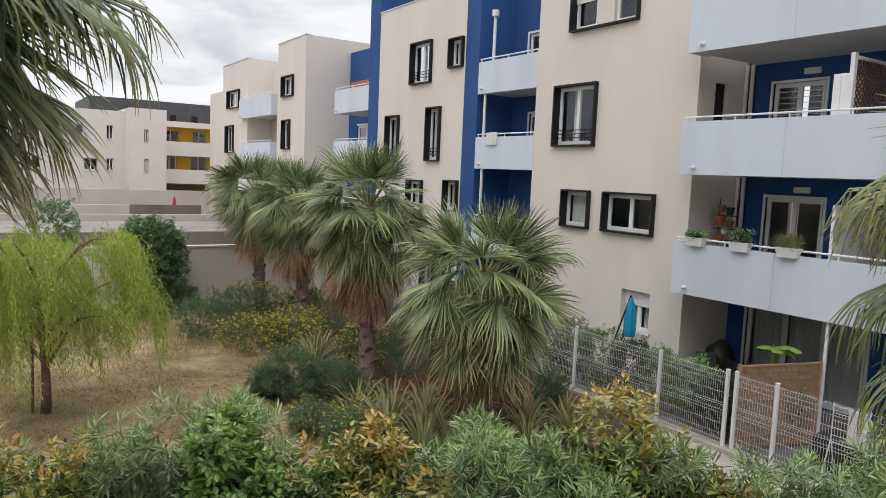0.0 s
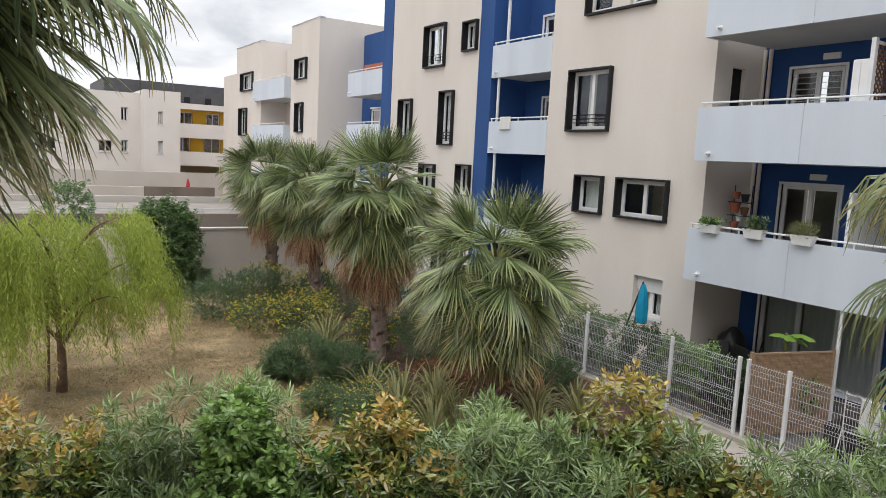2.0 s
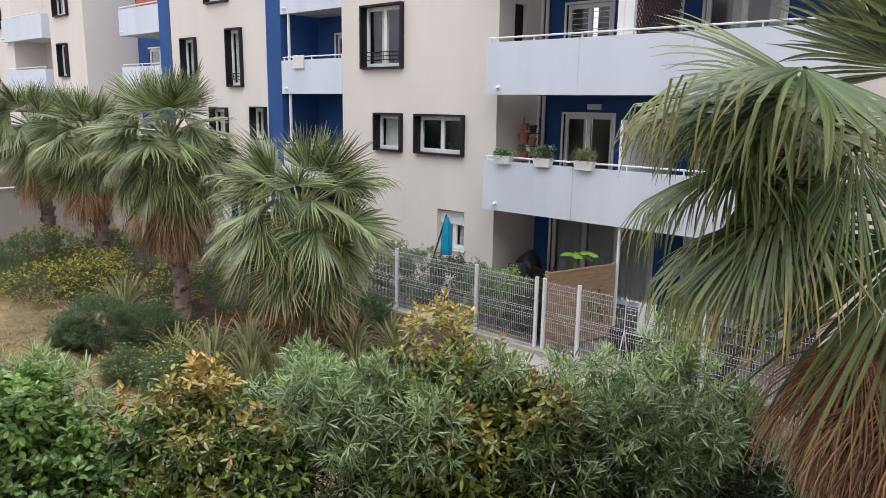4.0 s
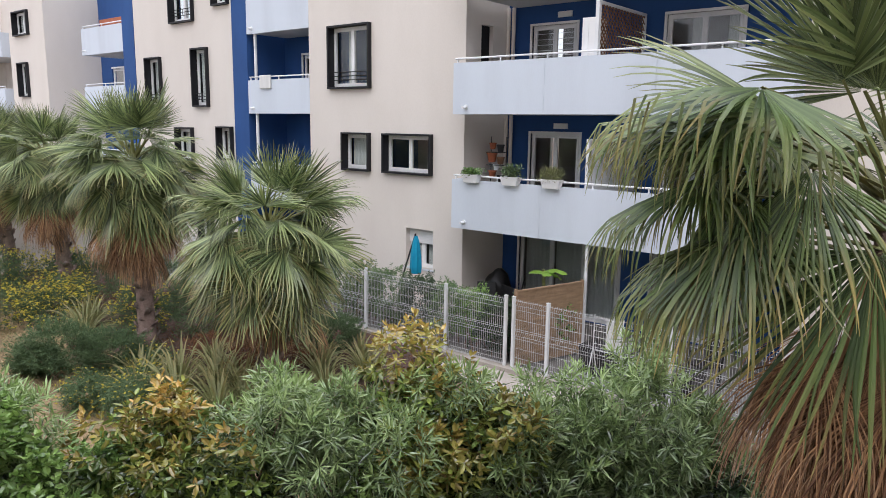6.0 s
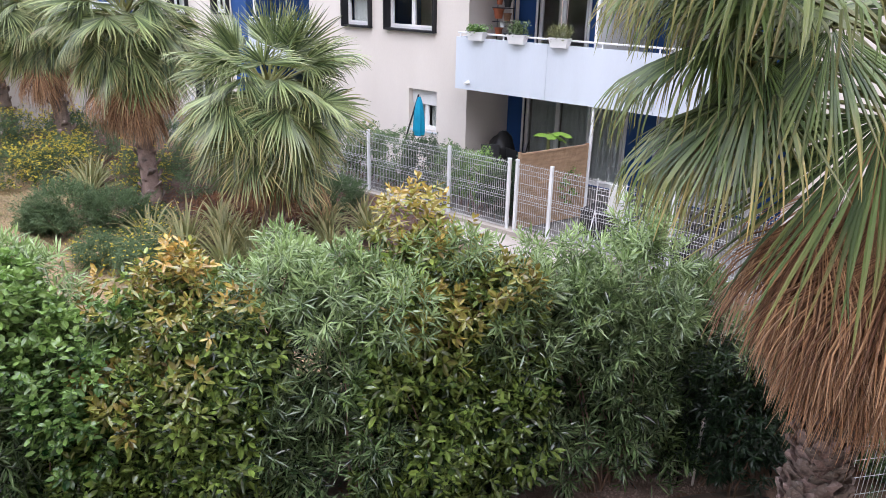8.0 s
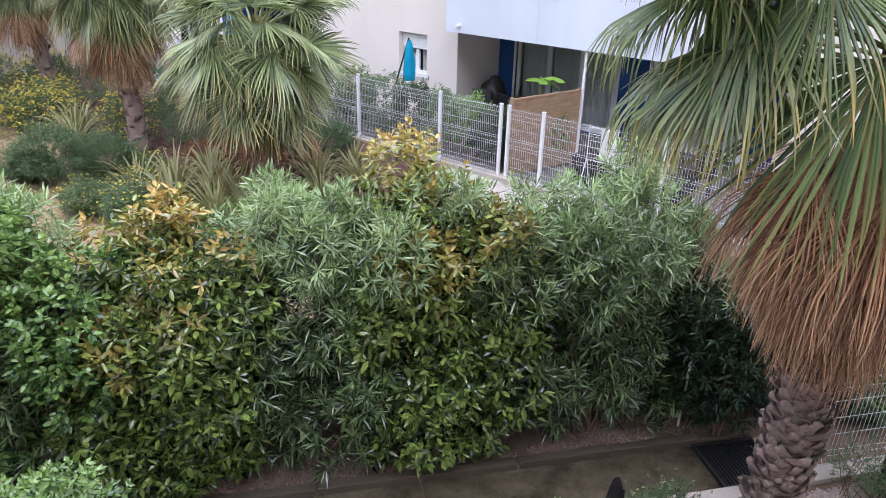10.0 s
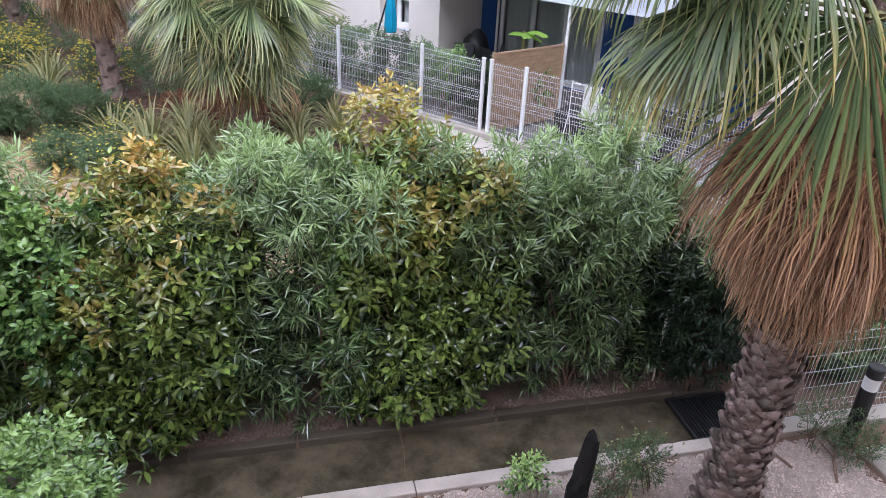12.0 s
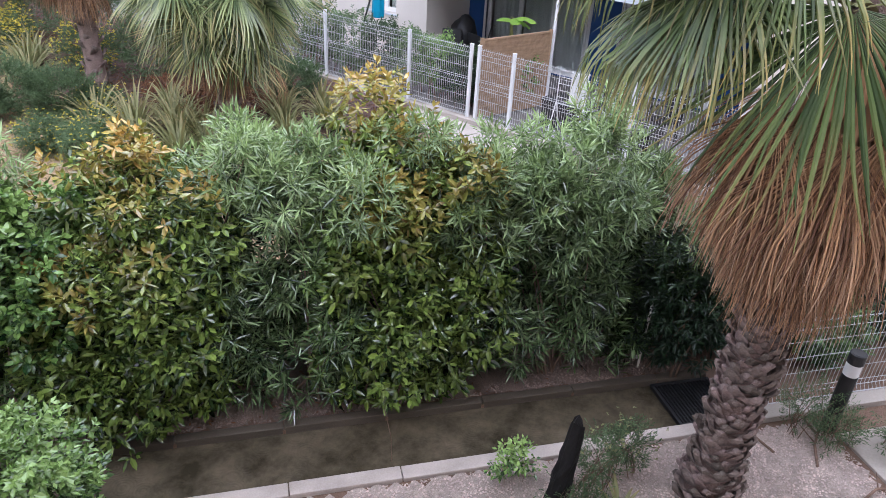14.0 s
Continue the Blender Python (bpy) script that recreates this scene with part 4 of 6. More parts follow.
for k, (u, n, r, h) in enumerate([(2.65, 4.05, 0.26, 0.75), (3.0, 4.15, 0.24, 0.7), (2.35, 3.75, 0.3, 0.4), (5.3, 4.1, 0.3, 0.45), (5.1, 4.35, 0.34, 0.6), (5.9, 3.9, 0.35, 0.45)]):
    shrub("small_bush", "thin grey-green twiggy bush on the gravel", "bush", un(u, n), r, r * 0.8, h, "rosemary", 70 + k, 170, 10, 0.05, 0.01, UN_TURN, 0, 0.15, 14, spread=(15, 60), group="twiggy bushes",
          flowers=("strap", 40, 0.022) if k < 2 else None)

# beds round the palms
for k, (x, y, rx, ry, h) in enumerate([(5.5, 20.9, 1.0, 1.1, 1.15), (6.6, 21.5, 1.0, 1.0, 1.35), (5.6, 14.4, 0.75, 0.7, 1.15), (6.3, 13.6, 0.6, 0.55, 0.95), (9.0, 14.6, 0.9, 1.0, 1.3), (9.6, 12.9, 0.8, 0.8, 1.25), (5.4, 14.9, 0.5, 0.5, 0.6), (8.8, 20.3, 1.0, 1.2, 1.4), (9.4, 17.5, 1.0, 1.2, 1.5), (10.2, 11.6, 0.6, 0.7, 0.9), (10.3, 13.3, 0.7, 0.9, 1.1)]):
    shrub("bush", "dense dark grey-green bush in the palm bed", "bush", (x, y, GROUND), rx, ry, h, "rosemary", 90 + k, 1100, 12, 0.075, 0.014, 0, 0, 0.05, 5, 2.4, spread=(10, 55), group="bed bushes", flowers=("flower", 60, 0.03) if k == 1 else None)
for k, (x, y, rx, h) in enumerate([(6.2, 19.0, 0.85, 0.95), (7.0, 18.3, 0.8, 0.95), (7.6, 19.0, 0.8, 1.1), (8.2, 16.2, 0.65, 1.05), (6.1, 12.2, 0.45, 0.6), (7.5, 22.3, 0.9, 1.4), (6.8, 13.2, 0.45, 0.6), (8.8, 21.7, 0.8, 1.3), (5.5, 11.3, 0.5, 0.75), (5.2, 12.3, 0.45, 0.65)]):
    shrub("flowering_bush", "bush covered with small yellow flowers", "bush", (x, y, GROUND), rx, rx, h, "rosemary", 110 + k, 700, 9, 0.06, 0.018, 0, 0, 0.05, 5, 2.4, group="yellow bushes", flowers=("flower", 130 if k in (4, 6, 8, 9) else 480, 0.03 if k in (4, 6, 8, 9) else 0.042))
shrub("laurel_bush", "tall dark green laurel before the garden wall", "bush", (4.7, 24.6, GROUND), 1.05, 0.7, 3.25, "laurel", 131, 1900, 10, 0.12, 0.055, 0, 0.2, 0.05, 8, 2.6)
shrub("small_bush", "small dark bush at the foot of the garden wall", "bush", (6.0, 25.0, GROUND), 0.4, 0.35, 0.9, "laurel", 132, 200, 8, 0.09, 0.04, 0, 0, 0.05, 4)
shrub("bush", "round dark bush on the deck behind the garden wall", "bush", (2.3, 30.0, -3.8), 0.9, 0.8, 2.35, "laurel", 133, 400, 9, 0.13, 0.06, 0, 0, 0.05, 4)


def strap_blade(seed):
    """One long arching strap leaf that points out along +x."""
    rng = np.random.default_rng(seed)
    V, F, T = [], [], []
    p, w = rng.uniform(0.7, 1.45), rng.uniform(0.016, 0.03)
    q, d, s = Vector((0.06, 0, 0)), Vector((math.cos(p), 0, math.sin(p))), Vector((0, 1, 0))
    for k in range(7):
        f = k / 6
        ww = w * (1 - f ** 3) + 0.001
        V += [q - s * ww, q - Vector((0, 0, ww * 0.4)), q + s * ww]
        T += [max(0, f - 0.6) * 2] * 3
        if k:
            o = len(V) - 6
            F += [(o, o + 1, o + 4, o + 3), (o + 1, o + 2, o + 5, o + 4)]
        d = (d + Vector((0, 0, -0.16 * (1 + f)))).normalized()
        q = q + d / 6
    return mesh_of("strap_leaf", [tuple(v) for v in V], F, LEAF["strap"], {"tip": T, "young_lit": np.zeros(len(V))})


STRAPS = [strap_blade(140 + k) for k in range(14)]


def strap_plant(foot, seed, blades=70, length=1.0):
    """A clump of long arching strap leaves."""
    rng = np.random.default_rng(seed)
    root = thing("strap_plant", Matrix.Translation(foot), "clump of arching striped strap leaves", "plant", "strap plants")
    for b in range(blades):
        L = length * rng.uniform(0.6, 1.1)
        share("strap_leaf", STRAPS[b % 14], root, Matrix.Rotation(rng.uniform(0, 6.283), 4, "Z") @ Matrix.Diagonal((L, L ** 0.3, L, 1)))
    return root


for k, (x, y, L) in enumerate([(6.8, 12.0, 1.0), (7.3, 11.6, 0.95), (6.4, 12.7, 0.9), (7.1, 16.7, 1.1), (7.6, 17.3, 1.0), (6.8, 16.0, 0.9), (7.9, 12.6, 0.8), (8.7, 10.2, 0.9), (9.3, 11.0, 0.9), (8.3, 9.6, 0.8), (9.9, 10.4, 0.8), (9.4, 9.7, 0.8), (6.3, 11.3, 1.15), (6.9, 10.9, 1.1), (7.4, 10.9, 1.0), (5.9, 11.9, 0.9), (7.0, 10.2, 1.0), (6.5, 10.3, 0.9)]):
    strap_plant((x, y, GROUND + 0.06), 150 + k, 75, L)
strap_plant(un(2.75, 3.7), 160, 26, 0.4)
for k, (x, y) in enumerate([(8.2, 13.3), (8.5, 12.2), (7.7, 11.3), (8.9, 11.3)]):
    shrub("red_bush", "low purple-red leafed bush under the palms", "bush", (x, y, GROUND + 0.05), 0.5, 0.5, 0.5, "litter", 170 + k, 260, 8, 0.07, 0.02, 0, 0, 0.05, 4, 2.4, group="red bushes")


# ---- palms ----
def fan_leaf(seed, pitch, R=1.0, petiole=0.95, count=52, droop=0.5, half=112, age=0.0, material="palm", hinge=0.0, cup=0.3, thin=1.0):
    """A fan leaf that leaves the trunk at a pitch: petiole, pleated blade, free drooping tips. Points out along +x."""
    rng = np.random.default_rng(seed)
    V, F, T, FM = [], [], [], []
    q, p = np.zeros(3), math.radians(pitch)
    steps, path = 6, []
    for k in range(steps + 1):
        path.append(q.copy())
        d = np.array([math.cos(p), 0, math.sin(p)])
        if k < steps:
            q = q + d * petiole / steps
            p -= math.radians(26 if -40 < pitch < 60 else 8) / steps
    for k, c in enumerate(path):
        w = 0.035 - 0.02 * k / steps
        up = np.array([-math.sin(p), 0, math.cos(p)])
        V += [c + np.array([0, -w, 0]), c + up * w * 0.6, c + np.array([0, w, 0]), c - up * w * 0.5]
        T += [0.0] * 4
        if k:
            o = len(V) - 8
            for j in range(4):
                F.append((o + j, o + (j + 1) % 4, o + 4 + (j + 1) % 4, o + 4 + j))
                FM.append(1)
    p -= math.radians(hinge)
    hub, d, up, y = path[-1], np.array([math.cos(p), 0, math.sin(p)]), np.array([-math.sin(p), 0, math.cos(p)]), np.array([0, 1.0, 0])
    th = np.radians(np.linspace(-half, half, count) + rng.normal(0, 0.8, count))
    dth = math.radians(2 * half / (count - 1))
    down = np.array([0, 0, -1.0])
    lean, wave = rng.uniform(-0.12, 0.12), rng.uniform(0, 6.28)
    for i in range(count):
        c, sn = math.cos(th[i]), math.sin(th[i])
        s = norm(c * d + sn * y - up * (cup * sn * sn - 0.12 * c - lean * sn + 0.07 * math.sin(3 * th[i] + wave)))
        L = R * (0.74 + 0.26 * math.cos(th[i] * 0.75)) * rng.uniform(0.86, 1.06)
        lat = norm(np.cross(up, s))
        split = rng.uniform(0.36, 0.5)
        pos, dr, bend = hub.copy(), s.copy(), droop * rng.uniform(0.45, 1.5)
        stray = rng.normal(0, 0.1)
        prev = 0.0
        yellow = age * rng.uniform(0.0, 1.0) ** 1.5
        wide = split * L * math.tan(dth / 2) * 1.03 * thin
        for k, f in enumerate((0.03, 0.22, split * 0.9, split + 0.06, 0.68, 0.79, 0.9, 1.0)):
            pos = pos + dr * L * (f - prev)
            b = min(0.85, bend * 2.3 * max(0.0, f - 0.4) ** 0.6 * (f - prev))
            dr = norm(dr * (1 - b) + down * b + lat * (stray * (f - prev) * 3 if f > split else 0))
            prev = f
            g = max(0.0, (f - split) / (1 - split))
            w = wide * f / split if g == 0 else wide * (1 - g) ** 0.75 + 0.0014
            nn = norm(np.cross(dr, lat))
            V += [pos - lat * w, pos + nn * w * (0.75 + 0.4 * g), pos + lat * w]
            T += [min(1.0, max(0.0, (f - 0.48) * 2.2) * yellow)] * 3
            if k:
                o = len(V) - 6
                F += [(o, o + 1, o + 4, o + 3), (o + 1, o + 2, o + 5, o + 4)]
                FM += [0, 0]
    me = mesh_of("frond", np.array(V), F, LEAF[material], {"tip": T})
    me.materials.append(LEAF["palm_petiole"] if material != "dead" else LEAF["dead"])
    me.polygons.foreach_set("material_index", FM)
    return me


PITCHES = [82, 66, 50, 34, 18, 6, -14, -30, -46, -60]
DROOP = [0.15, 0.45, 0.9, 1.3, 1.4, 1.2, 0.9, 0.7, 0.5, 0.4]
HINGE = [0, 3, 10, 18, 26, 32, 34, 30, 20, 8]
SPAN = [58, 78, 100, 112, 115, 112, 104, 96, 88, 80]
FANS = {p: [fan_leaf(300 + i * 7 + s, p, 1.08, 0.72, droop=DROOP[i] * (0.6 + 0.35 * s), age=min(0.75, max(0.25, (50 - p) / 75)), hinge=HINGE[i] + 7 * (s - 1), half=SPAN[i], count=int(SPAN[i] * 0.48) + 2, cup=0.2 + 0.18 * s) for s in range(3)] for i, p in enumerate(PITCHES)}
FRONT_FAN = fan_leaf(391, 20, 1.3, 0.7, 58, 0.35, 86, 0.6, "near_palm", hinge=66, cup=0.35)
HANG = [fan_leaf(395 + s, 38 - 12 * s, 1.12, 1.12, 56, 2.6, 108, 0.6, "near_palm", hinge=24 + 8 * s, cup=0.45) for s in range(3)]
HANG.append(fan_leaf(399, 24, 1.25, 1.0, 50, 1.2, 72, 1.1, "near_palm", hinge=66, cup=0.6))
DEAD = [fan_leaf(400 + s, -60 - 5 * s, 1.0, 0.7, 52, 2.6, 55, 0.8, "dead", thin=0.6) for s in range(5)]


def boot_mesh():
    """A split leaf base on a palm trunk, points along +x from the bark."""
    bm = bmesh.new()
    rows = [(0.0, 0.075, 0.02), (0.05, 0.07, 0.045), (0.11, 0.045, 0.065), (0.155, 0.018, 0.06)]
    prev = None
    for z, w, x in rows:
        cur = [bm.verts.new((x - 0.02, -w, z)), bm.verts.new((x + 0.012, 0, z)), bm.verts.new((x - 0.02, w, z)), bm.verts.new((x - 0.045, 0, z))]
        if prev:
            for j in range(4):
                bm.faces.new((prev[j], prev[(j + 1) % 4], cur[(j + 1) % 4], cur[j]))
        prev = cur
    bm.faces.new(prev)
    me = bpy.data.meshes.new("leaf_base")
    bm.to_mesh(me)
    bm.free()
    me.materials.append(M["boot"])
    return me


BOOT = boot_mesh()


def fan_palm(foot, crown, label, seed, leaves=36, scale=1.0, dead=18, dead_drop=0.7, r0=0.24, r1=0.17, boots=110, lowest=-50, first=0.0, extra=(), spread=1.0, dead_from=0.25, boot_top=0.97, boot=1.0, gap=None):
    """A fan palm: trunk with old leaf bases, living crown from upright to hanging leaves, skirt of dead leaves."""
    rng = np.random.default_rng(seed)
    foot, crown = Vector(foot), Vector(crown)
    root = thing("fan_palm", Matrix.Translation(foot), label, "palm", "fan palms")
    top = crown - foot
    bm = bmesh.new()
    n = 14
    line = [Vector((top.x * (k / n) ** 1.3, top.y * (k / n) ** 1.3, top.z * k / n)) for k in range(n + 1)]
    radii = [r0 * (1.25 if k == 0 else 1.1 if k == 1 else 1.0) * (1 - k / n) + r1 * k / n for k in range(n + 1)]
    tube(bm, line, radii, 18)
    for v in bm.verts:
        v.co += noise.noise_vector(v.co * 9) * 0.012
    part("trunk", bm, M["bark"], root, "grey-brown trunk with old leaf bases", smooth=True)
    for k in range(boots):
        f = k / boots * boot_top
        a = k * 2.39996
        i = min(int(f * n), n - 1)
        c = line[i].lerp(line[i + 1], f * n - i)
        r = radii[i] + (radii[i + 1] - radii[i]) * (f * n - i)
        s = rng.uniform(0.75, 1.3) * boot
        share("leaf_base", BOOT, root, Matrix.Translation(c) @ Matrix.Rotation(a, 4, "Z") @ Matrix.Translation((r - 0.015, 0, 0)) @ Matrix.Rotation(rng.uniform(-0.05, 0.5), 4, "Y") @ Matrix.Rotation(rng.uniform(-0.5, 0.5), 4, "X") @ Matrix.Diagonal((s, s * 1.35 * r / 0.2, s * 0.9, 1)))
    for k in range(leaves):
        f = (k + 0.5) / leaves
        pitch = 84 + (lowest - 84) * f ** 1.1 + rng.normal(0, 9)
        p = min(PITCHES, key=lambda v: abs(v - pitch))
        az = k * 2.39996 + first + rng.normal(0, 0.12)
        sc = scale * (0.72 + 0.28 * min(1, f * 3)) * rng.uniform(0.92, 1.08)
        if gap is not None and p < 60 and math.cos(az - gap) > 0.6:
            continue
        c = top + Vector((0.1 * math.cos(az), 0.1 * math.sin(az), 0.28 - 0.5 * f))
        share("frond", FANS[p][k % 3], root, Matrix.Translation(c) @ Matrix.Rotation(az, 4, "Z") @ Matrix.Rotation(rng.normal(0, 0.4), 4, "X") @ Matrix.Diagonal((sc, sc, sc, 1)))
    for az, p, sc, dz in extra:
        c = top + Vector((0.14 * math.cos(az), 0.14 * math.sin(az), dz))
        share("frond", FRONT_FAN if p == 0 else HANG[p - 1] if 0 < p < 5 else FANS[p][0], root, Matrix.Translation(c) @ Matrix.Rotation(az, 4, "Z") @ Matrix.Diagonal((sc, sc, sc, 1)))
    for k in range(dead):
        az = k * 2.39996 + 0.7
        f = k / max(dead - 1, 1)
        c = top + Vector((0.12 * math.cos(az), 0.12 * math.sin(az), -dead_from - dead_drop * f))
        sc = scale * rng.uniform(0.8, 1.05)
        share("dead_frond", DEAD[min(4, int(f * 4) + k % 2)], root, Matrix.Translation(c) @ Matrix.Rotation(az, 4, "Z") @ Matrix.Rotation(rng.normal(0, 0.1), 4, "Y") @ Matrix.Diagonal((sc * spread * (1.15 - 0.45 * f), sc * spread * (1.15 - 0.45 * f), sc, 1)))
    return root


LABEL_P = "green fan palm with a brown skirt in the mulch bed"
fan_palm((7.93, 23.2, GROUND), (7.7, 23.3, -0.95), LABEL_P, 501, 46, 0.98, 16, 0.45, 0.2, 0.15, 50, -60, dead_from=0.45)
fan_palm((8.16, 19.98, GROUND), (7.95, 20.1, -1.1), LABEL_P, 502, 46, 0.98, 20, 0.5, 0.2, 0.15, 50, -60, 1.0, dead_from=0.5)
fan_palm((7.66, 14.82, GROUND), (7.6, 14.9, -0.95), LABEL_P, 503, 52, 1.05, 24, 0.5, 0.19, 0.15, 70, -60, 2.0, spread=1.25, dead_from=0.55)
fan_palm((7.71, 10.47, GROUND), (7.75, 10.45, -2.0), "full green fan palm with leaves hanging almost to the bed", 504, 60, 1.06, 8, 0.2, 0.2, 0.16, 40, -66, 0.5, dead_from=0.5)
fan_palm((5.25, 0.68, GROUND), (5.35, 0.62, -0.5), "tall fan palm with a thick brown skirt over gravel", 505, 20, 1.0, 100, 0.95, 0.195, 0.15, 290, 20, 0.4,
         ((3.12, 0, 1.03, -0.26), (2.3, 66, 1.1, 0.1), (2.55, 1, 1.05, 0.2), (2.15, 1, 1.0, 0.08), (1.95, 2, 1.0, -0.1), (1.75, 1, 1.05, 0.05), (1.5, 2, 1.0, -0.1), (2.3, 3, 0.9, -0.25), (1.85, 3, 0.98, -0.32),
          (1.8, 50, 1.1, 0.1), (2.0, 34, 1.0, 0.1), (4.1, 6, 1.0, -0.05), (4.9, 18, 1.0, 0.0), (1.2, 6, 1.0, 0.0), (1.1, 1, 1.0, 0.1), (1.98, 4, 1.0, -0.2), (2.35, 4, 0.95, -0.12), (1.6, 4, 1.0, -0.1), (2.7, 4, 0.8, 0.1)), 1.1, boot_top=0.5, boot=0.8, gap=3.3)
fan_palm((-0.95, 5.5, GROUND), (-0.95, 5.5, 0.75), "tall fan palm with yellowing leaf tips by the house", 506, 34, 1.05, 46, 1.1, 0.24, 0.19, 40, -8, 1.3,
         ((0.05, 0, 0.95, -0.15), (0.2, 1, 1.1, -0.05), (-0.45, 2, 1.05, 0.05), (-0.9, 1, 1.0, -0.1), (0.25, 4, 1.0, -0.1), (0.15, -14, 1.0, 0.0), (-0.35, 6, 1.05, 0.0), (0.5, 18, 1.1, 0.05), (0.0, 34, 1.12, 0.1), (-0.8, -14, 1.0, 0.0)))


# ---- willow ----
def willow(foot):
    rng = np.random.default_rng(700)
    root = thing("willow", Matrix.Translation(foot), "young weeping willow with yellow-green hanging shoots", "tree")
    bm = bmesh.new()
    tube(bm, [(0, 0, -0.05), (0.02, 0, 0.5), (0.0, 0.02, 1.1), (-0.04, 0, 1.9), (0, 0.05, 2.7)], [0.11, 0.085, 0.075, 0.06, 0.035], 10)
    part("trunk", bm, M["stem"], root, smooth=True)
    ends = []
    for k in range(14):
        a, z0 = k * 2.4 + 0.3, 0.9 + 0.13 * k
        r, h = rng.uniform(0.95, 1.65), rng.uniform(0.8, 1.25)
        bm = bmesh.new()
        pts = [(r * f * math.cos(a + 0.25 * f), r * f * math.sin(a + 0.25 * f), min(z0 + h * math.sin(f * 1.75) * 1.15, 3.5)) for f in (0, 0.2, 0.4, 0.6, 0.8, 1.0)]
        tube(bm, pts, [0.045, 0.036, 0.028, 0.02, 0.013, 0.006], 6)
        part("limb", bm, M["stem"], root)
        ends += pts[2:]
    P, D = [], []
    for b in range(100):
        e = np.array(ends[rng.integers(len(ends))]) + rng.normal(0, 0.3, 3) * np.array([1, 1, 0.5])
        e[2] = min(e[2] + 0.1, 3.5)
        far = np.hypot(e[0], e[1])
        long = rng.uniform(0.7, 2.3) * (0.35 + 0.65 * far / 1.3)
        sway = norm(np.array([e[0], e[1], 0.001])) * rng.uniform(0.1, 0.5) + np.array([0.22, -0.1, 0])
        for s in range(rng.integers(12, 26)):
            q = e + rng.normal(0, 0.1, 3)
            drop = long * rng.uniform(0.55, 1.1)
            n = int(drop / 0.042) + 2
            f = np.linspace(0, 1, n)[:, None]
            pts = q + sway * np.sin(f * 1.6) + np.array([0, 0, -1.0]) * drop * f ** 1.3 + np.cumsum(rng.normal(0, 0.006, (n, 3)), 0)
            pts[:, 2] = np.maximum(pts[:, 2], 0.3)
            P.append(pts)
            D.append(rng.normal(0, 0.55, (n, 3)) + np.array([0.15, 0, -0.9]))
    P, D = np.concatenate(P), np.concatenate(D)
    L = rng.uniform(0.07, 0.13, len(P))
    share("foliage", leaf_mesh("foliage", P, D, L, L * 0.2, LEAF["willow"], rng.uniform(0, 0.6, len(P)), rng, 0.1), root, Matrix())
    return root


willow((1.04, 15.6, GROUND))
bm = bmesh.new()
tube(bm, [(0, 0, -0.1), (0.01, 0, 0.9), (0, 0, 1.75)], [0.03, 0.028, 0.026], 8)
pole = bmesh.new()
tube(pole, [(6.53, 1.91, -5.05), (6.43, 1.88, -4.00)], [0.014, 0.014], 8)
tagged(link("garden_pole", pole, M["far_white"]), "thin pale pole leaning against the hedge", "pole")
st = link("garden_stake", bm, M["stem"])
st.matrix_basis = Matrix.Translation((0.82, 15.7, GROUND))
tagged(st, "thin brown wooden stake beside the willow", "stake")


# ---- grass, stones and litter ----
def scatter(name, label, category, n, outline, z, length, width, material, seed, up=0.7, curl=0.3):
    rng = np.random.default_rng(seed)
    xs, ys = [p[0] for p in outline], [p[1] for p in outline]
    c = np.stack([rng.uniform(min(xs), max(xs), n * 3), rng.uniform(min(ys), max(ys), n * 3)], 1)
    hit = np.zeros(len(c), bool)
    for (ax, ay), (bx, by) in zip(outline, outline[1:] + outline[:1]):
        cross = ((ay > c[:, 1]) != (by > c[:, 1])) & (c[:, 0] < (bx - ax) * (c[:, 1] - ay) / ((by - ay) or 1e-9) + ax)
        hit ^= cross
    c = c[hit]
    g = np.array([noise.noise(Vector((q[0] * 0.7, q[1] * 0.7, seed))) for q in c])
    c = c[g + rng.normal(0, 0.25, len(c)) > -0.1][:n]
    P = np.concatenate([c, np.full((len(c), 1), z)], 1)
    D = rng.normal(0, 0.6, P.shape)
    D[:, 2] = np.abs(D[:, 2]) * 0.3 + up
    L = length * rng.uniform(0.5, 1.3, len(P))
    ob = new(name, leaf_mesh(name, P, D, L, np.full(len(P), width), LEAF[material], np.zeros(len(P)), rng, curl))
    return tagged(ob, label, category, kind="stuff")


LAWN = [(-6, 11.5), (3.2, 8.6), (6.0, 11.5), (5.2, 14.5), (6.2, 18), (5.4, 25), (-6, 25)]
scatter("dry_grass", "short dry straw grass on the lawn", "grass", 60000, LAWN, GROUND + 0.02, 0.13, 0.012, "dry", 801, 0.35)
scatter("grass", "thin green grass among the straw", "grass", 16000, LAWN, GROUND + 0.02, 0.1, 0.011, "strap", 802, 0.6)
scatter("leaf_litter", "fallen brown leaves under the hedge", "litter", 1500, un_outline((-6, 5.45), (4.3, 5.45), (4.3, 6.6), (-6, 6.6)), GROUND + 0.035, 0.06, 0.02, "litter", 803, 0.02, 0.0)
scatter("leaf_litter", "fallen brown leaves on the mulch", "litter", 5000, [(6.3, 10.2), (9.8, 8.9), (11.4, 9.5), (11.4, 25), (7.0, 25), (7.2, 19), (6.2, 15)], GROUND + 0.1, 0.09, 0.03, "litter", 804, 0.1, 0.0)


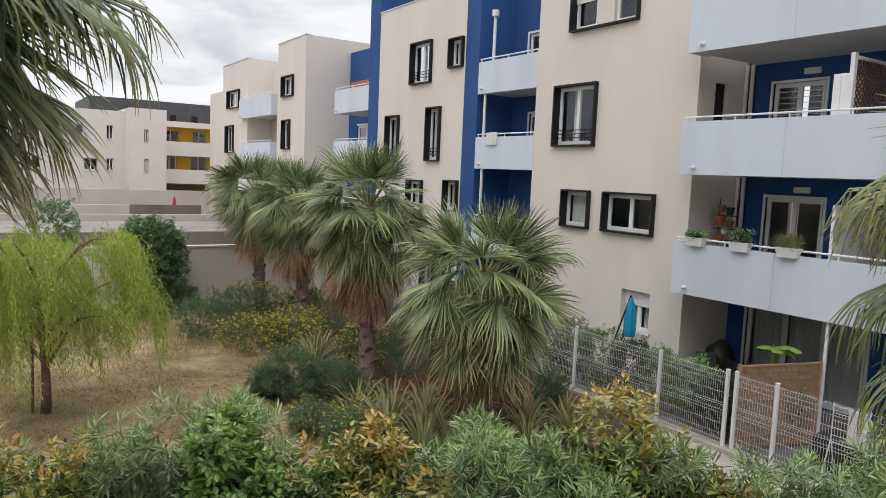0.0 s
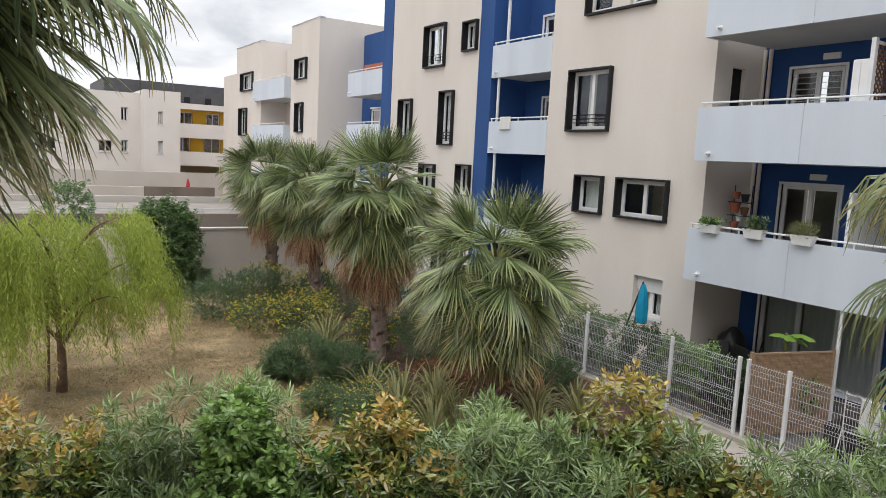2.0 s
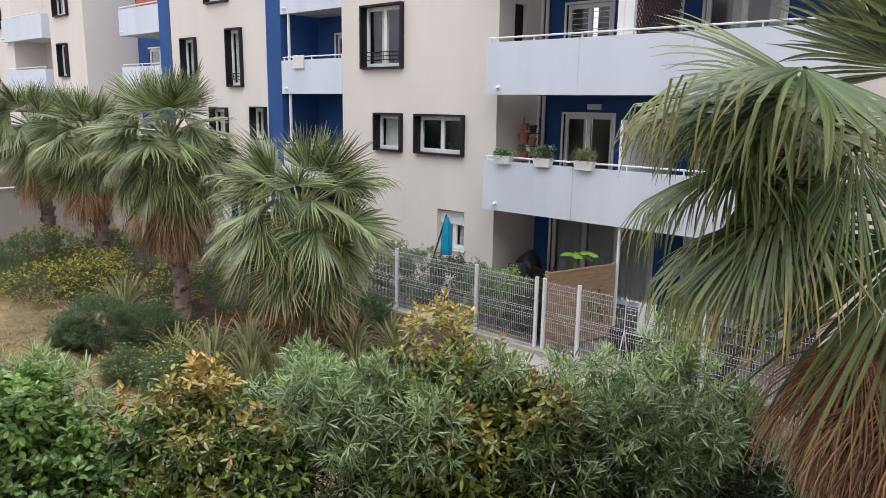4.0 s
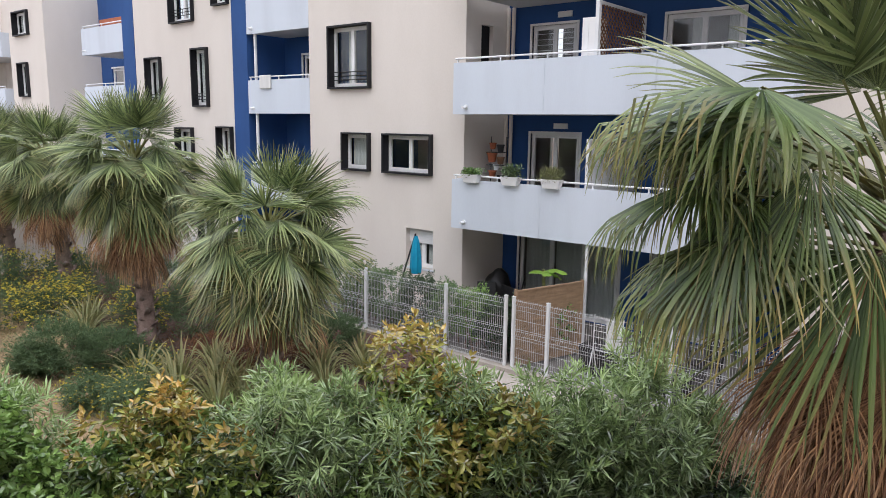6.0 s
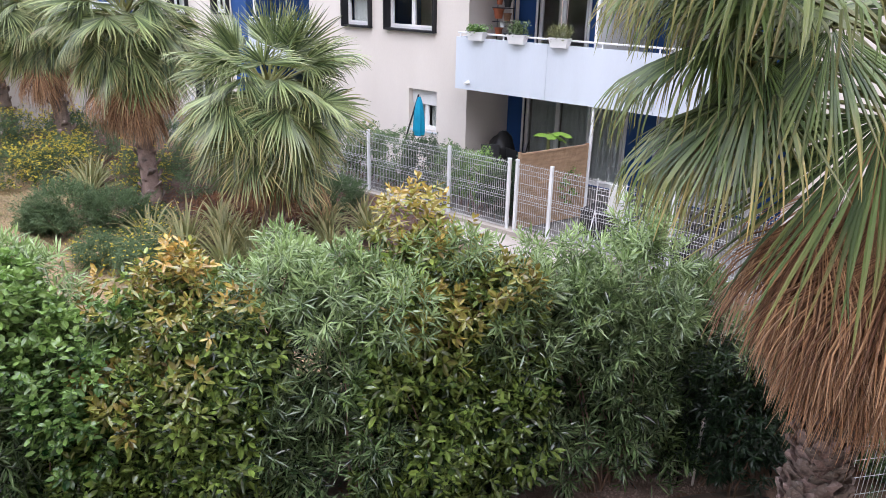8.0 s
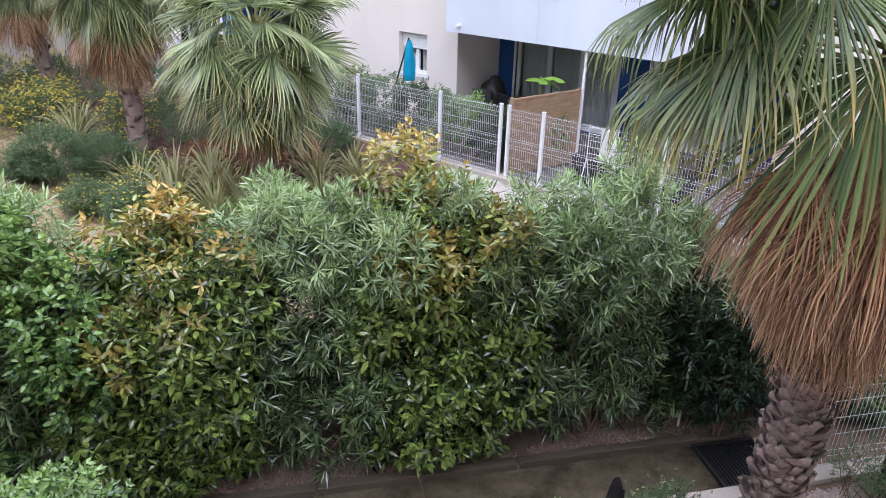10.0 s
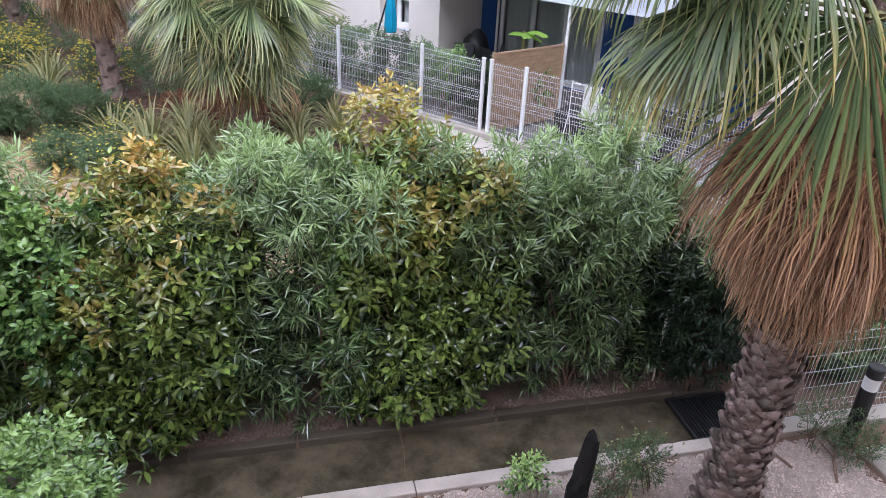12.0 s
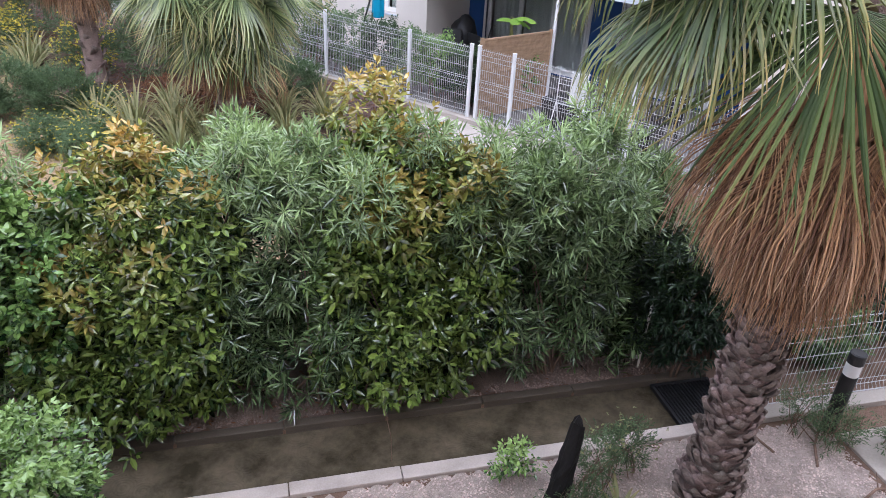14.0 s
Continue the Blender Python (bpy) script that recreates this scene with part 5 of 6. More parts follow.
def pebbles(name, label, n, u0, u1, n0, n1, size, seed, material=None):
    rng = np.random.default_rng(seed)
    base = np.array([(1, 0, 0), (0, 1, 0), (-1, 0, 0), (0, -1, 0), (0, 0, 0.8), (0, 0, -0.8)], float)
    tri = np.array([(0, 1, 4), (1, 2, 4), (2, 3, 4), (3, 0, 4), (1, 0, 5), (2, 1, 5), (3, 2, 5), (0, 3, 5)])
    u, v = rng.uniform(u0, u1, n), rng.uniform(n0, n1, n)
    c = np.stack([UDIR.x * u + NDIR.x * v, UDIR.y * u + NDIR.y * v, np.full(n, GROUND + 0.022)], 1)
    s = size * rng.uniform(0.5, 1.4, (n, 1, 1)) * rng.uniform(0.6, 1.2, (n, 6, 3))
    V = (c[:, None] + base[None] * s).reshape(-1, 3)
    F = (np.arange(n)[:, None, None] * 6 + tri[None]).reshape(-1, 3)
    return tagged(new(name, mesh_of(name, V, F, material or M["stone"])), label, "gravel", kind="stuff")


pebbles("gravel_stones", "loose pale gravel stones round the palm", 24000, 0.5, 5.35, 2.8, 4.42, 0.011, 811)
pebbles("gravel_stones", "loose gravel stones below the hedge", 12000, -4.5, 4.3, 5.42, 6.1, 0.011, 812, M["brown_stone"])

# ---- fences ----
def wire(bm, pts, r):
    tube(bm, pts, r, 4, False)


def mesh_panel(width, z0, z1, folds, spacing=0.05, r=0.0026):
    """A welded wire panel in the yz plane with V folds stiffening it."""
    bm = bmesh.new()
    prof, hz = [(0, z0)], [z0 + 0.02]
    for f in folds:
        prof += [(0, f - 0.05), (-0.035, f), (0, f + 0.05)]
        hz += [f - 0.05, f + 0.05]
    prof.append((0, z1 + 0.025))
    hz += list(np.arange(z0 + 0.2, z1 - 0.05, 0.2))
    for k in range(int(width / spacing) + 1):
        y = min(k * spacing, width)
        wire(bm, [(x, y, z) for x, z in prof], r)
    for z in hz:
        if all(abs(z - f) > 0.03 for f in folds):
            wire(bm, [(0.005, 0, z), (0.005, width, z)], r * 1.3)
    return bm


def wire_fence(origin, turn, posts, base, top, folds, label, post_w=0.06, spacing=0.05, r=0.0026):
    root = thing("wire_fence", Matrix.Translation(origin) @ Matrix.Rotation(radians(turn), 4, "Z"), label, "fence")
    for y in posts:
        bm = boxes((-post_w / 2, post_w / 2, y - post_w / 2, y + post_w / 2, base - 0.05, top + 0.05), bevel=0.006)
        p = part("post", bm, M["white_metal"], root)
        part("post_cap", boxes((-post_w / 2 - 0.004, post_w / 2 + 0.004, y - post_w / 2 - 0.004, y + post_w / 2 + 0.004, top + 0.05, top + 0.065)), M["white_metal"], p)
    for a, b in zip(posts, posts[1:]):
        if b - a < 0.35:
            continue
        ob = part("wire_panel", mesh_panel(b - a - 0.08, base + 0.03, top, folds, spacing, r), M["fence_wire"], root)
        ob["kind"] = "stuff"
        ob.location = (-0.02, a + 0.04, 0)
    return root


tagged(link("low_wall", boxes((11.66, 11.94, -4, 25.4, GROUND - 0.2, -4.9), bevel=0.01), M["concrete"]), "low tan concrete wall under the white fence", "wall", kind="structure")
tagged(link("pavement", boxes((10.6, 11.66, 5.5, 25.4, GROUND - 0.1, GROUND + 0.012)), M["concrete"]), "narrow concrete path along the fence", "path", kind="structure")
tagged(link("terrace", boxes((11.94, 16.19, -5.9, 25.4, GROUND - 0.1, GROUND + 0.02)), M["terrace"]), "dark grey garden terrace behind the fence", "terrace", kind="structure")
wire_fence((11.8, 0, 0), 0, [-2.93, -0.43, 2.07, 4.57, 7.07, 7.88, 8.07, 9.66, 12.16, 14.66, 17.16, 19.66, 22.16, 24.66], -4.9, -3.47, [-4.82, -4.16, -3.53],
           "white welded wire garden fence on a low wall", r=0.0034)
wire_fence(un(4.25, 4.62, 0), UN_TURN - 90, [0.0, 2.5, 5.0], -4.93, -3.83, [-4.82, -3.9], "white welded wire fence beside the gravel bed", 0.06, 0.05, 0.0028)
bm = bmesh.new()
box(bm, 4.3, 9.3, 4.5, 4.68, GROUND - 0.2, -4.93, 0.01, Matrix.Rotation(radians(UN_TURN), 4, "Z"))
tagged(link("low_wall", bm, M["concrete"]), "low concrete kerb under the near white fence", "wall", kind="structure")

# ---- things by the channel ----


def bollard():
    root = thing("bollard_light", Matrix.Translation(un(5.38, 4.3)), "black garden bollard light with a white band", "bollard")
    bm = bmesh.new()
    tube(bm, [(0, 0, 0.0), (0, 0, 0.72)], 0.075, 20)
    part("post", bm, M["black"], root)
    bm = bmesh.new()
    tube(bm, [(0, 0, 0.72), (0, 0, 0.86)], 0.073, 20)
    part("diffuser", bm, M["pvc"], root, "white translucent light band")
    bm = bmesh.new()
    tube(bm, [(0, 0, 0.86), (0, 0, 0.97), (0, 0, 0.98)], [0.078, 0.078, 0.066], 20)
    part("cap", bm, M["black"], root)
    return root


bollard()


def stump():
    rng = random.Random(5)
    bm = bmesh.new()
    rings = []
    for k in range(9):
        f = k / 8
        rings.append([bm.verts.new(((0.11 - 0.05 * f) * math.cos(a) * (1 + rng.uniform(-0.14, 0.14)) + 0.03 * f, (0.11 - 0.05 * f) * math.sin(a) * (1 + rng.uniform(-0.14, 0.14)), 1.0 * f + (rng.uniform(-0.1, 0.06) if k == 8 else 0)))
                      for a in [j * 2 * math.pi / 11 for j in range(11)]])
    for a, b in zip(rings, rings[1:]):
        for j in range(11):
            bm.faces.new((a[j], a[(j + 1) % 11], b[(j + 1) % 11], b[j]))
    bm.faces.new(rings[-1])
    ob = link("dead_stump", bm, mat("charred_wood", (0.022, 0.02, 0.02), (0.008, 0.008, 0.008), 6, 50, 0.8, 0.9, spec=0.15, stretch=(1, 1, 0.2)))
    ob.matrix_basis = Matrix.Translation(un(2.24, 3.93)) @ Matrix.Rotation(radians(4), 4, "X")
    return tagged(ob, "wet black split tree stump standing in the gravel", "stump")


stump()
bm = bmesh.new()
box(bm, -0.025, 0.025, -0.012, 0.012, 0, 0.85, 0.003)
ob = link("marker_stake", bm, M["white_metal"])
ob.matrix_basis = Matrix.Translation(un(3.95, 5.72)) @ Matrix.Rotation(radians(UN_TURN), 4, "Z") @ Matrix.Rotation(radians(6), 4, "Y")
tagged(ob, "thin leaning white stake at the hedge foot", "stake")
for k, (u, n, L, a) in enumerate([(4.9, 3.85, 0.7, 10), (4.6, 4.1, 0.5, 60), (1.35, 4.0, 0.45, 120), (5.0, 3.4, 0.6, -30), (5.2, 4.25, 0.5, 40)]):
    bm = bmesh.new()
    tube(bm, [(0, 0, 0.02), (L * 0.4, 0.05, 0.05), (L * 0.75, 0.02, 0.035), (L, 0.1, 0.04)], [0.015, 0.013, 0.01, 0.004], 6)
    tube(bm, [(L * 0.45, 0.05, 0.045), (L * 0.7, 0.2, 0.06)], [0.008, 0.003], 5)
    ob = link("fallen_twig", bm, M["stem"])
    ob.matrix_basis = Matrix.Translation(un(u, n)) @ Matrix.Rotation(radians(a), 4, "Z")
    tagged(ob, "dark wet fallen twig on the gravel", "twig", "fallen twigs")
bm = bmesh.new()
tube(bm, [(0, 0, 0), (0.02, 0.03, 0.3), (0.0, 0.1, 0.62)], [0.006, 0.005, 0.003], 5)
ob = link("reed", bm, M["stem"])
ob.matrix_basis = Matrix.Translation(un(0.95, 4.75, GROUND - 0.07))
tagged(ob, "single thin dark stem in the water", "twig")

# ---- terrace and balconies ----


def closed_parasol(foot, height, lean, material, label):
    root = thing("parasol", Matrix.Translation(foot), label, "parasol")
    bm = bmesh.new()
    tube(bm, [(0, 0.62, 0), (0, 0.5, height * 0.45), (0, 0.02, height + 0.03)], 0.022, 8)
    part("pole", bm, M["black"], root)
    bm = bmesh.new()
    n, prev = 14, None
    for f, r in ((0, 0.03), (0.15, 0.07), (0.5, 0.115), (0.85, 0.13), (1.0, 0.12)):
        cur = [bm.verts.new((r * (1 + 0.22 * (j % 2)) * math.cos(j * 2 * math.pi / n), r * (1 + 0.22 * (j % 2)) * math.sin(j * 2 * math.pi / n), height - 0.02 - 0.95 * f)) for j in range(n)]
        if prev:
            for j in range(n):
                bm.faces.new((prev[j], cur[j], cur[(j + 1) % n], prev[(j + 1) % n]))
        prev = cur
    part("canvas", bm, material, root, "folded teal canvas" if material == M["teal"] else "folded red canvas")
    part("base", boxes((-0.25, 0.25, 0.37, 0.87, 0, 0.06), bevel=0.01), M["black"], root)
    return root


closed_parasol((13.2, 11.8, GROUND + 0.02), 2.25, 0, M["teal"], "closed teal cantilever parasol on the terrace")
closed_parasol((11.6, 52.5, GROUND), 2.7, 0, M["red"], "closed red parasol by the car park wall")

for k, (y, h, kind_) in enumerate([(8.7, 1.25, "glossy"), (9.4, 1.45, "bright"), (10.2, 1.5, "laurel"), (11.0, 1.55, "glossy"), (11.9, 1.6, "laurel"), (12.8, 1.65, "oleander"), (13.7, 1.6, "laurel"), (14.7, 1.6, "glossy"), (15.7, 1.5, "laurel")]):
    shrub("terrace_shrub", "loose leafy shrub with pale flowers behind the fence", "shrub", (12.45 + 0.1 * math.sin(k), y, GROUND + 0.02), 0.42, 0.6, h, kind_, 900 + k, 420, 9, 0.08, 0.034, 0, 0.3, 0.1, 8, 2.4, group="terrace shrubs", flowers=("white_flower", 9, 0.03))


def screen():
    root = thing("cane_screen", Matrix.Translation((11.9, 7.9, GROUND)) @ Matrix.Rotation(radians(-16.5), 4, "Z"), "tan cane privacy screen between two terraces", "screen")
    bm = bmesh.new()
    for k in range(74):
        x = 0.03 + k * 0.0245
        tube(bm, [(x, 0, 0.08), (x, 0.004 * math.sin(k), 1.68 + 0.01 * math.sin(k * 3.1))], 0.012, 5)
    part("cane_mat", bm, M["cane"], root)["kind"] = "stuff"
    for z in (0.3, 1.0, 1.66):
        part("rail", boxes((0, 1.85, -0.02, 0.02, z, z + 0.035)), M["cane"], root)
    for x in (0.0, 1.85):
        part("post", boxes((x - 0.03, x + 0.03, -0.03, 0.03, 0, 1.72), bevel=0.004), M["cane"], root)
    return root


screen()
for x, y, h in ((13.78, 7.35, 2.46),):
    bm = boxes((-0.027, 0.027, -0.027, 0.027, 0, h), bevel=0.005)
    box(bm, -0.07, 0.07, -0.07, 0.07, 0, 0.02)
    ob = link("pergola_post", bm, M["white_metal"])
    ob.matrix_basis = Matrix.Translation((x, y, GROUND + 0.02))
    tagged(ob, "slim white metal post on the terrace", "post")


def drying_rack():
    root = thing("drying_rack", Matrix.Translation((12.25, 6.0, GROUND + 0.02)), "white folding clothes rack with a towel", "drying rack")
    for y in (-0.3, 0.3):
        bm = bmesh.new()
        tube(bm, [(-0.25, y, 0), (0.0, y, 0.75), (0.0, y, 1.4)], 0.012, 6)
        tube(bm, [(0.25, y, 0), (0.0, y, 0.75)], 0.012, 6)
        part("leg_frame", bm, M["white_metal"], root)
    for k in range(6):
        bm = bmesh.new()
        tube(bm, [(-0.02 - 0.0 * k, -0.3, 0.7 + k * 0.13), (-0.02, 0.3, 0.7 + k * 0.13)], 0.006, 6)
        part("rod", bm, M["white_metal"], root)
    part("towel", boxes((-0.04, -0.028, -0.28, 0.02, 0.75, 1.32), (-0.012, 0.0, -0.28, 0.02, 0.85, 1.32), (-0.04, 0.0, -0.28, 0.02, 1.32, 1.335)), M["curtain"], root, "pale hanging towel")
    return root


drying_rack()


def garden_chair(m, label):
    root = thing("garden_chair", m, label, "chair", "terrace chairs")
    part("seat", boxes((-0.24, 0.24, -0.24, 0.24, 0.42, 0.45), bevel=0.01), M["black"], root)
    bm = bmesh.new()
    box(bm, 0.22, 0.25, -0.24, 0.24, 0.45, 0.98, 0.01)
    bmesh.ops.rotate(bm, verts=bm.verts, cent=(0.24, 0, 0.45), matrix=Matrix.Rotation(radians(12), 3, "Y"))
    part("backrest", bm, M["black"], root)
    for x in (-0.21, 0.21):
        for y in (-0.21, 0.21):
            part("leg", boxes((x - 0.018, x + 0.018, y - 0.018, y + 0.018, 0, 0.42)), M["black"], root)
    for y in (-0.25, 0.25):
        part("armrest", boxes((-0.2, 0.26, y - 0.02, y + 0.02, 0.63, 0.66), (-0.2, -0.17, y - 0.015, y + 0.015, 0.45, 0.63)), M["black"], root)
    return root


garden_chair(pose(14.5, 10.55, GROUND + 0.02, 0, 0, 35), "dark plastic garden chair on the terrace")
garden_chair(pose(15.4, 10.4, GROUND + 0.03, 0, 0, -60), "dark plastic garden chair beside the glazed door")
garden_chair(pose(15.0, 9.9, GROUND + 0.03, 0, 0, 160), "dark plastic garden chair beside the glazed door")


def covered_heap():
    bm = bmesh.new()
    bmesh.ops.create_icosphere(bm, subdivisions=3, radius=1.0)
    for v in bm.verts:
        w = noise.noise(v.co * 1.7) * 0.2
        v.co = Vector((v.co.x * 0.34 * (1 + w), v.co.y * 0.36 * (1 + w), max(0, 0.62 + v.co.z * 0.62 * (1 + w))))
    ob = link("covered_barbecue", bm, M["black"], smooth=True)
    ob.matrix_basis = Matrix.Translation((15.3, 10.75, GROUND + 0.03))
    return tagged(ob, "barbecue under a creased black cover", "barbecue")


covered_heap()


def banana(foot, h):
    root = thing("banana_plant", Matrix.Translation(foot), "banana plant with broad bright green leaves", "plant")
    bm = bmesh.new()
    tube(bm, [(0, 0, 0), (0, 0, h * 0.5), (0, 0.03, h * 0.75)], [0.06, 0.045, 0.03], 9)
    part("stem", bm, LEAF["palm_petiole"], root)
    for k, (a, p, L) in enumerate(((-1.75, 0.75, 0.72), (1.6, 0.55, 0.4), (3.9, 0.7, 0.5), (-0.9, 0.35, 0.45))):
        bm = bmesh.new()
        q, d = Vector((0, 0.03, h * 0.72)), Vector((math.cos(a) * math.cos(p), math.sin(a) * math.cos(p), math.sin(p)))
        s, prev = Vector((-math.sin(a), math.cos(a), 0)), None
        for i in range(11):
            f = i / 10
            w = 0.15 * math.sin(math.pi * min(1, max(0.02, f * 0.9 + 0.08))) ** 0.7 if f > 0.15 else 0.015
            cur = [bm.verts.new(q - s * w + Vector((0, 0, -w * 0.35 + 0.02 * math.sin(i * 2)))), bm.verts.new(q), bm.verts.new(q + s * w + Vector((0, 0, -w * 0.35)))]
            if prev:
                bm.faces.new((prev[0], prev[1], cur[1], cur[0]))
                bm.faces.new((prev[1], prev[2], cur[2], cur[1]))
            prev = cur
            d = (d + Vector((0, 0, -0.13))).normalized()
            q = q + d * L / 10
        part("leaf", bm, LEAF["banana"], root, smooth=True)
    return root


banana((13.3, 8.1, GROUND + 0.02), 2.5)
for k, (x, y, h) in enumerate([(13.0, 8.7, 1.3), (13.3, 7.75, 1.35), (13.1, 9.3, 1.1), (13.2, 5.4, 1.5)]):
    shrub("terrace_plant", "leafy potted plant on the terrace", "plant", (x, y, GROUND + 0.02), 0.35, 0.4, h, "bright" if k % 2 else "glossy", 930 + k, 150, 8, 0.09, 0.04, 0, 0.3, 0.15, 7, 2.3, group="terrace plants", flowers=("white_flower", 8, 0.03))


def planter(y, seed, kind_, h, leaf):
    """A white trough hung on the balcony rail with its plants."""
    root = thing("planter", Matrix.Translation((13.66, y, -1.36)), "white trough planter with green plants on the balcony rail", "planter", "balcony planters")
    bm = bmesh.new()
    bot = [bm.verts.new(p) for p in ((-0.07, -0.19, 0), (0.07, -0.19, 0), (0.07, 0.19, 0), (-0.07, 0.19, 0))]
    top = [bm.verts.new(p) for p in ((-0.1, -0.24, 0.2), (0.1, -0.24, 0.2), (0.1, 0.24, 0.2), (-0.1, 0.24, 0.2))]
    rim = [bm.verts.new(p) for p in ((-0.085, -0.225, 0.2), (0.085, -0.225, 0.2), (0.085, 0.225, 0.2), (-0.085, 0.225, 0.2))]
    inn = [bm.verts.new(p) for p in ((-0.08, -0.22, 0.16), (0.08, -0.22, 0.16), (0.08, 0.22, 0.16), (-0.08, 0.22, 0.16))]
    bm.faces.new(bot[::-1])
    for a, b in ((bot, top), (top, rim), (rim, inn)):
        for j in range(4):
            bm.faces.new((a[j], a[(j + 1) % 4], b[(j + 1) % 4], b[j]))
    bm.faces.new(inn)
    part("trough", bm, M["pvc"], root)
    part("hook", boxes((0.09, 0.16, -0.12, -0.1, 0.13, 0.15), (0.09, 0.16, 0.1, 0.12, 0.13, 0.15)), M["white_metal"], root)
    rng = np.random.default_rng(seed)
    S = rng.normal(0, 1, (110, 3)) * np.array([0.06, 0.13, 0]) + np.array([0, 0, 0.2])
    S[:, 2] += rng.uniform(0, h, 110)
    P, D, L, W = whorls(S, rng.normal(0, 0.5, S.shape) + np.array([0, 0, 1.0]), rng, 6, leaf[0], leaf[1], (10, 70), 0.08)
    share("plant", leaf_mesh("plant", P, D, L, W, LEAF[kind_], np.zeros(len(P)), rng, 0.2), root, Matrix())
    return root


planter(10.45, 941, "bright", 0.14, (0.07, 0.04))
planter(9.32, 942, "oleander", 0.26, (0.1, 0.025))
planter(8.23, 943, "strap", 0.24, (0.16, 0.012))


def pot_stand():
    root = thing("pot_stand", Matrix.Translation((15.2, 10.85, -2.29)), "stand of terracotta and dark flower pots on the balcony", "pot stand")
    for k, (x, y, z, r, m) in enumerate([(0, 0.12, 0.0, 0.15, "black"), (0, -0.15, 0.0, 0.14, "terracotta"), (0, 0.1, 0.95, 0.1, "terracotta"), (0.05, -0.12, 0.85, 0.09, "black"), (0, 0.12, 1.35, 0.13, "terracotta"), (0.04, -0.12, 1.3, 0.1, "wood"), (0, 0.1, 1.68, 0.09, "terracotta"), (0.03, -0.12, 1.62, 0.1, "black"), (0, -0.02, 1.15, 0.08, "pvc")]):
        bm = bmesh.new()
        tube(bm, [(x, y, z), (x, y, z + r * 1.5), (x, y, z + r * 1.52), (x, y, z + r * 1.85)], [r * 0.7, r * 0.95, r * 1.08, r * 1.08], 14)
        part("flower_pot", bm, M[m], root)
    bm = bmesh.new()
    for y in (-0.24, 0.24):
        tube(bm, [(0.12, y, 0), (0.12, y, 2.0)], 0.012, 6)
    for z in (0.84, 1.29, 1.61):
        box(bm, -0.1, 0.14, -0.25, 0.25, z - 0.02, z)
    part("rack", bm, M["black"], root)
    return root


pot_stand()


def lattice():
    root = thing("lattice_screen", Matrix.Translation((13.86, 7.42, 0.45)), "white framed partition with dark brown wooden lattice", "screen")
    L, H = 2.3, 2.12
    part("frame", boxes((0, 0.1, -0.04, 0.04, 0, H + 0.05), (L - 0.06, L, -0.04, 0.04, 0, H), (0.1, L - 0.06, -0.04, 0.04, H - 0.06, H), (0.1, L - 0.06, -0.04, 0.04, 0.02, 0.08)), M["white_metal"], root)
    for s in (1, -1):
        for k in range(-16, 20):
            x0, z0, x1, z1 = 0.1 + k * 0.14, 0.08, 0.1 + k * 0.14 + (H - 0.14), H - 0.06
            if x1 < 0.1 or x0 > L - 0.06:
                continue
            a, b = max(x0, 0.1), min(x1, L - 0.06)
            za, zb = z0 + (a - x0), z0 + (b - x0)
            if s < 0:
                za, zb = H - 0.06 + 0.08 - za, H - 0.06 + 0.08 - zb
            bm = bmesh.new()
            tube(bm, [(a, 0.012 * s, za), (b, 0.012 * s, zb)], 0.014, 4)
            part("slat", bm, M["wood"], root)
    return root


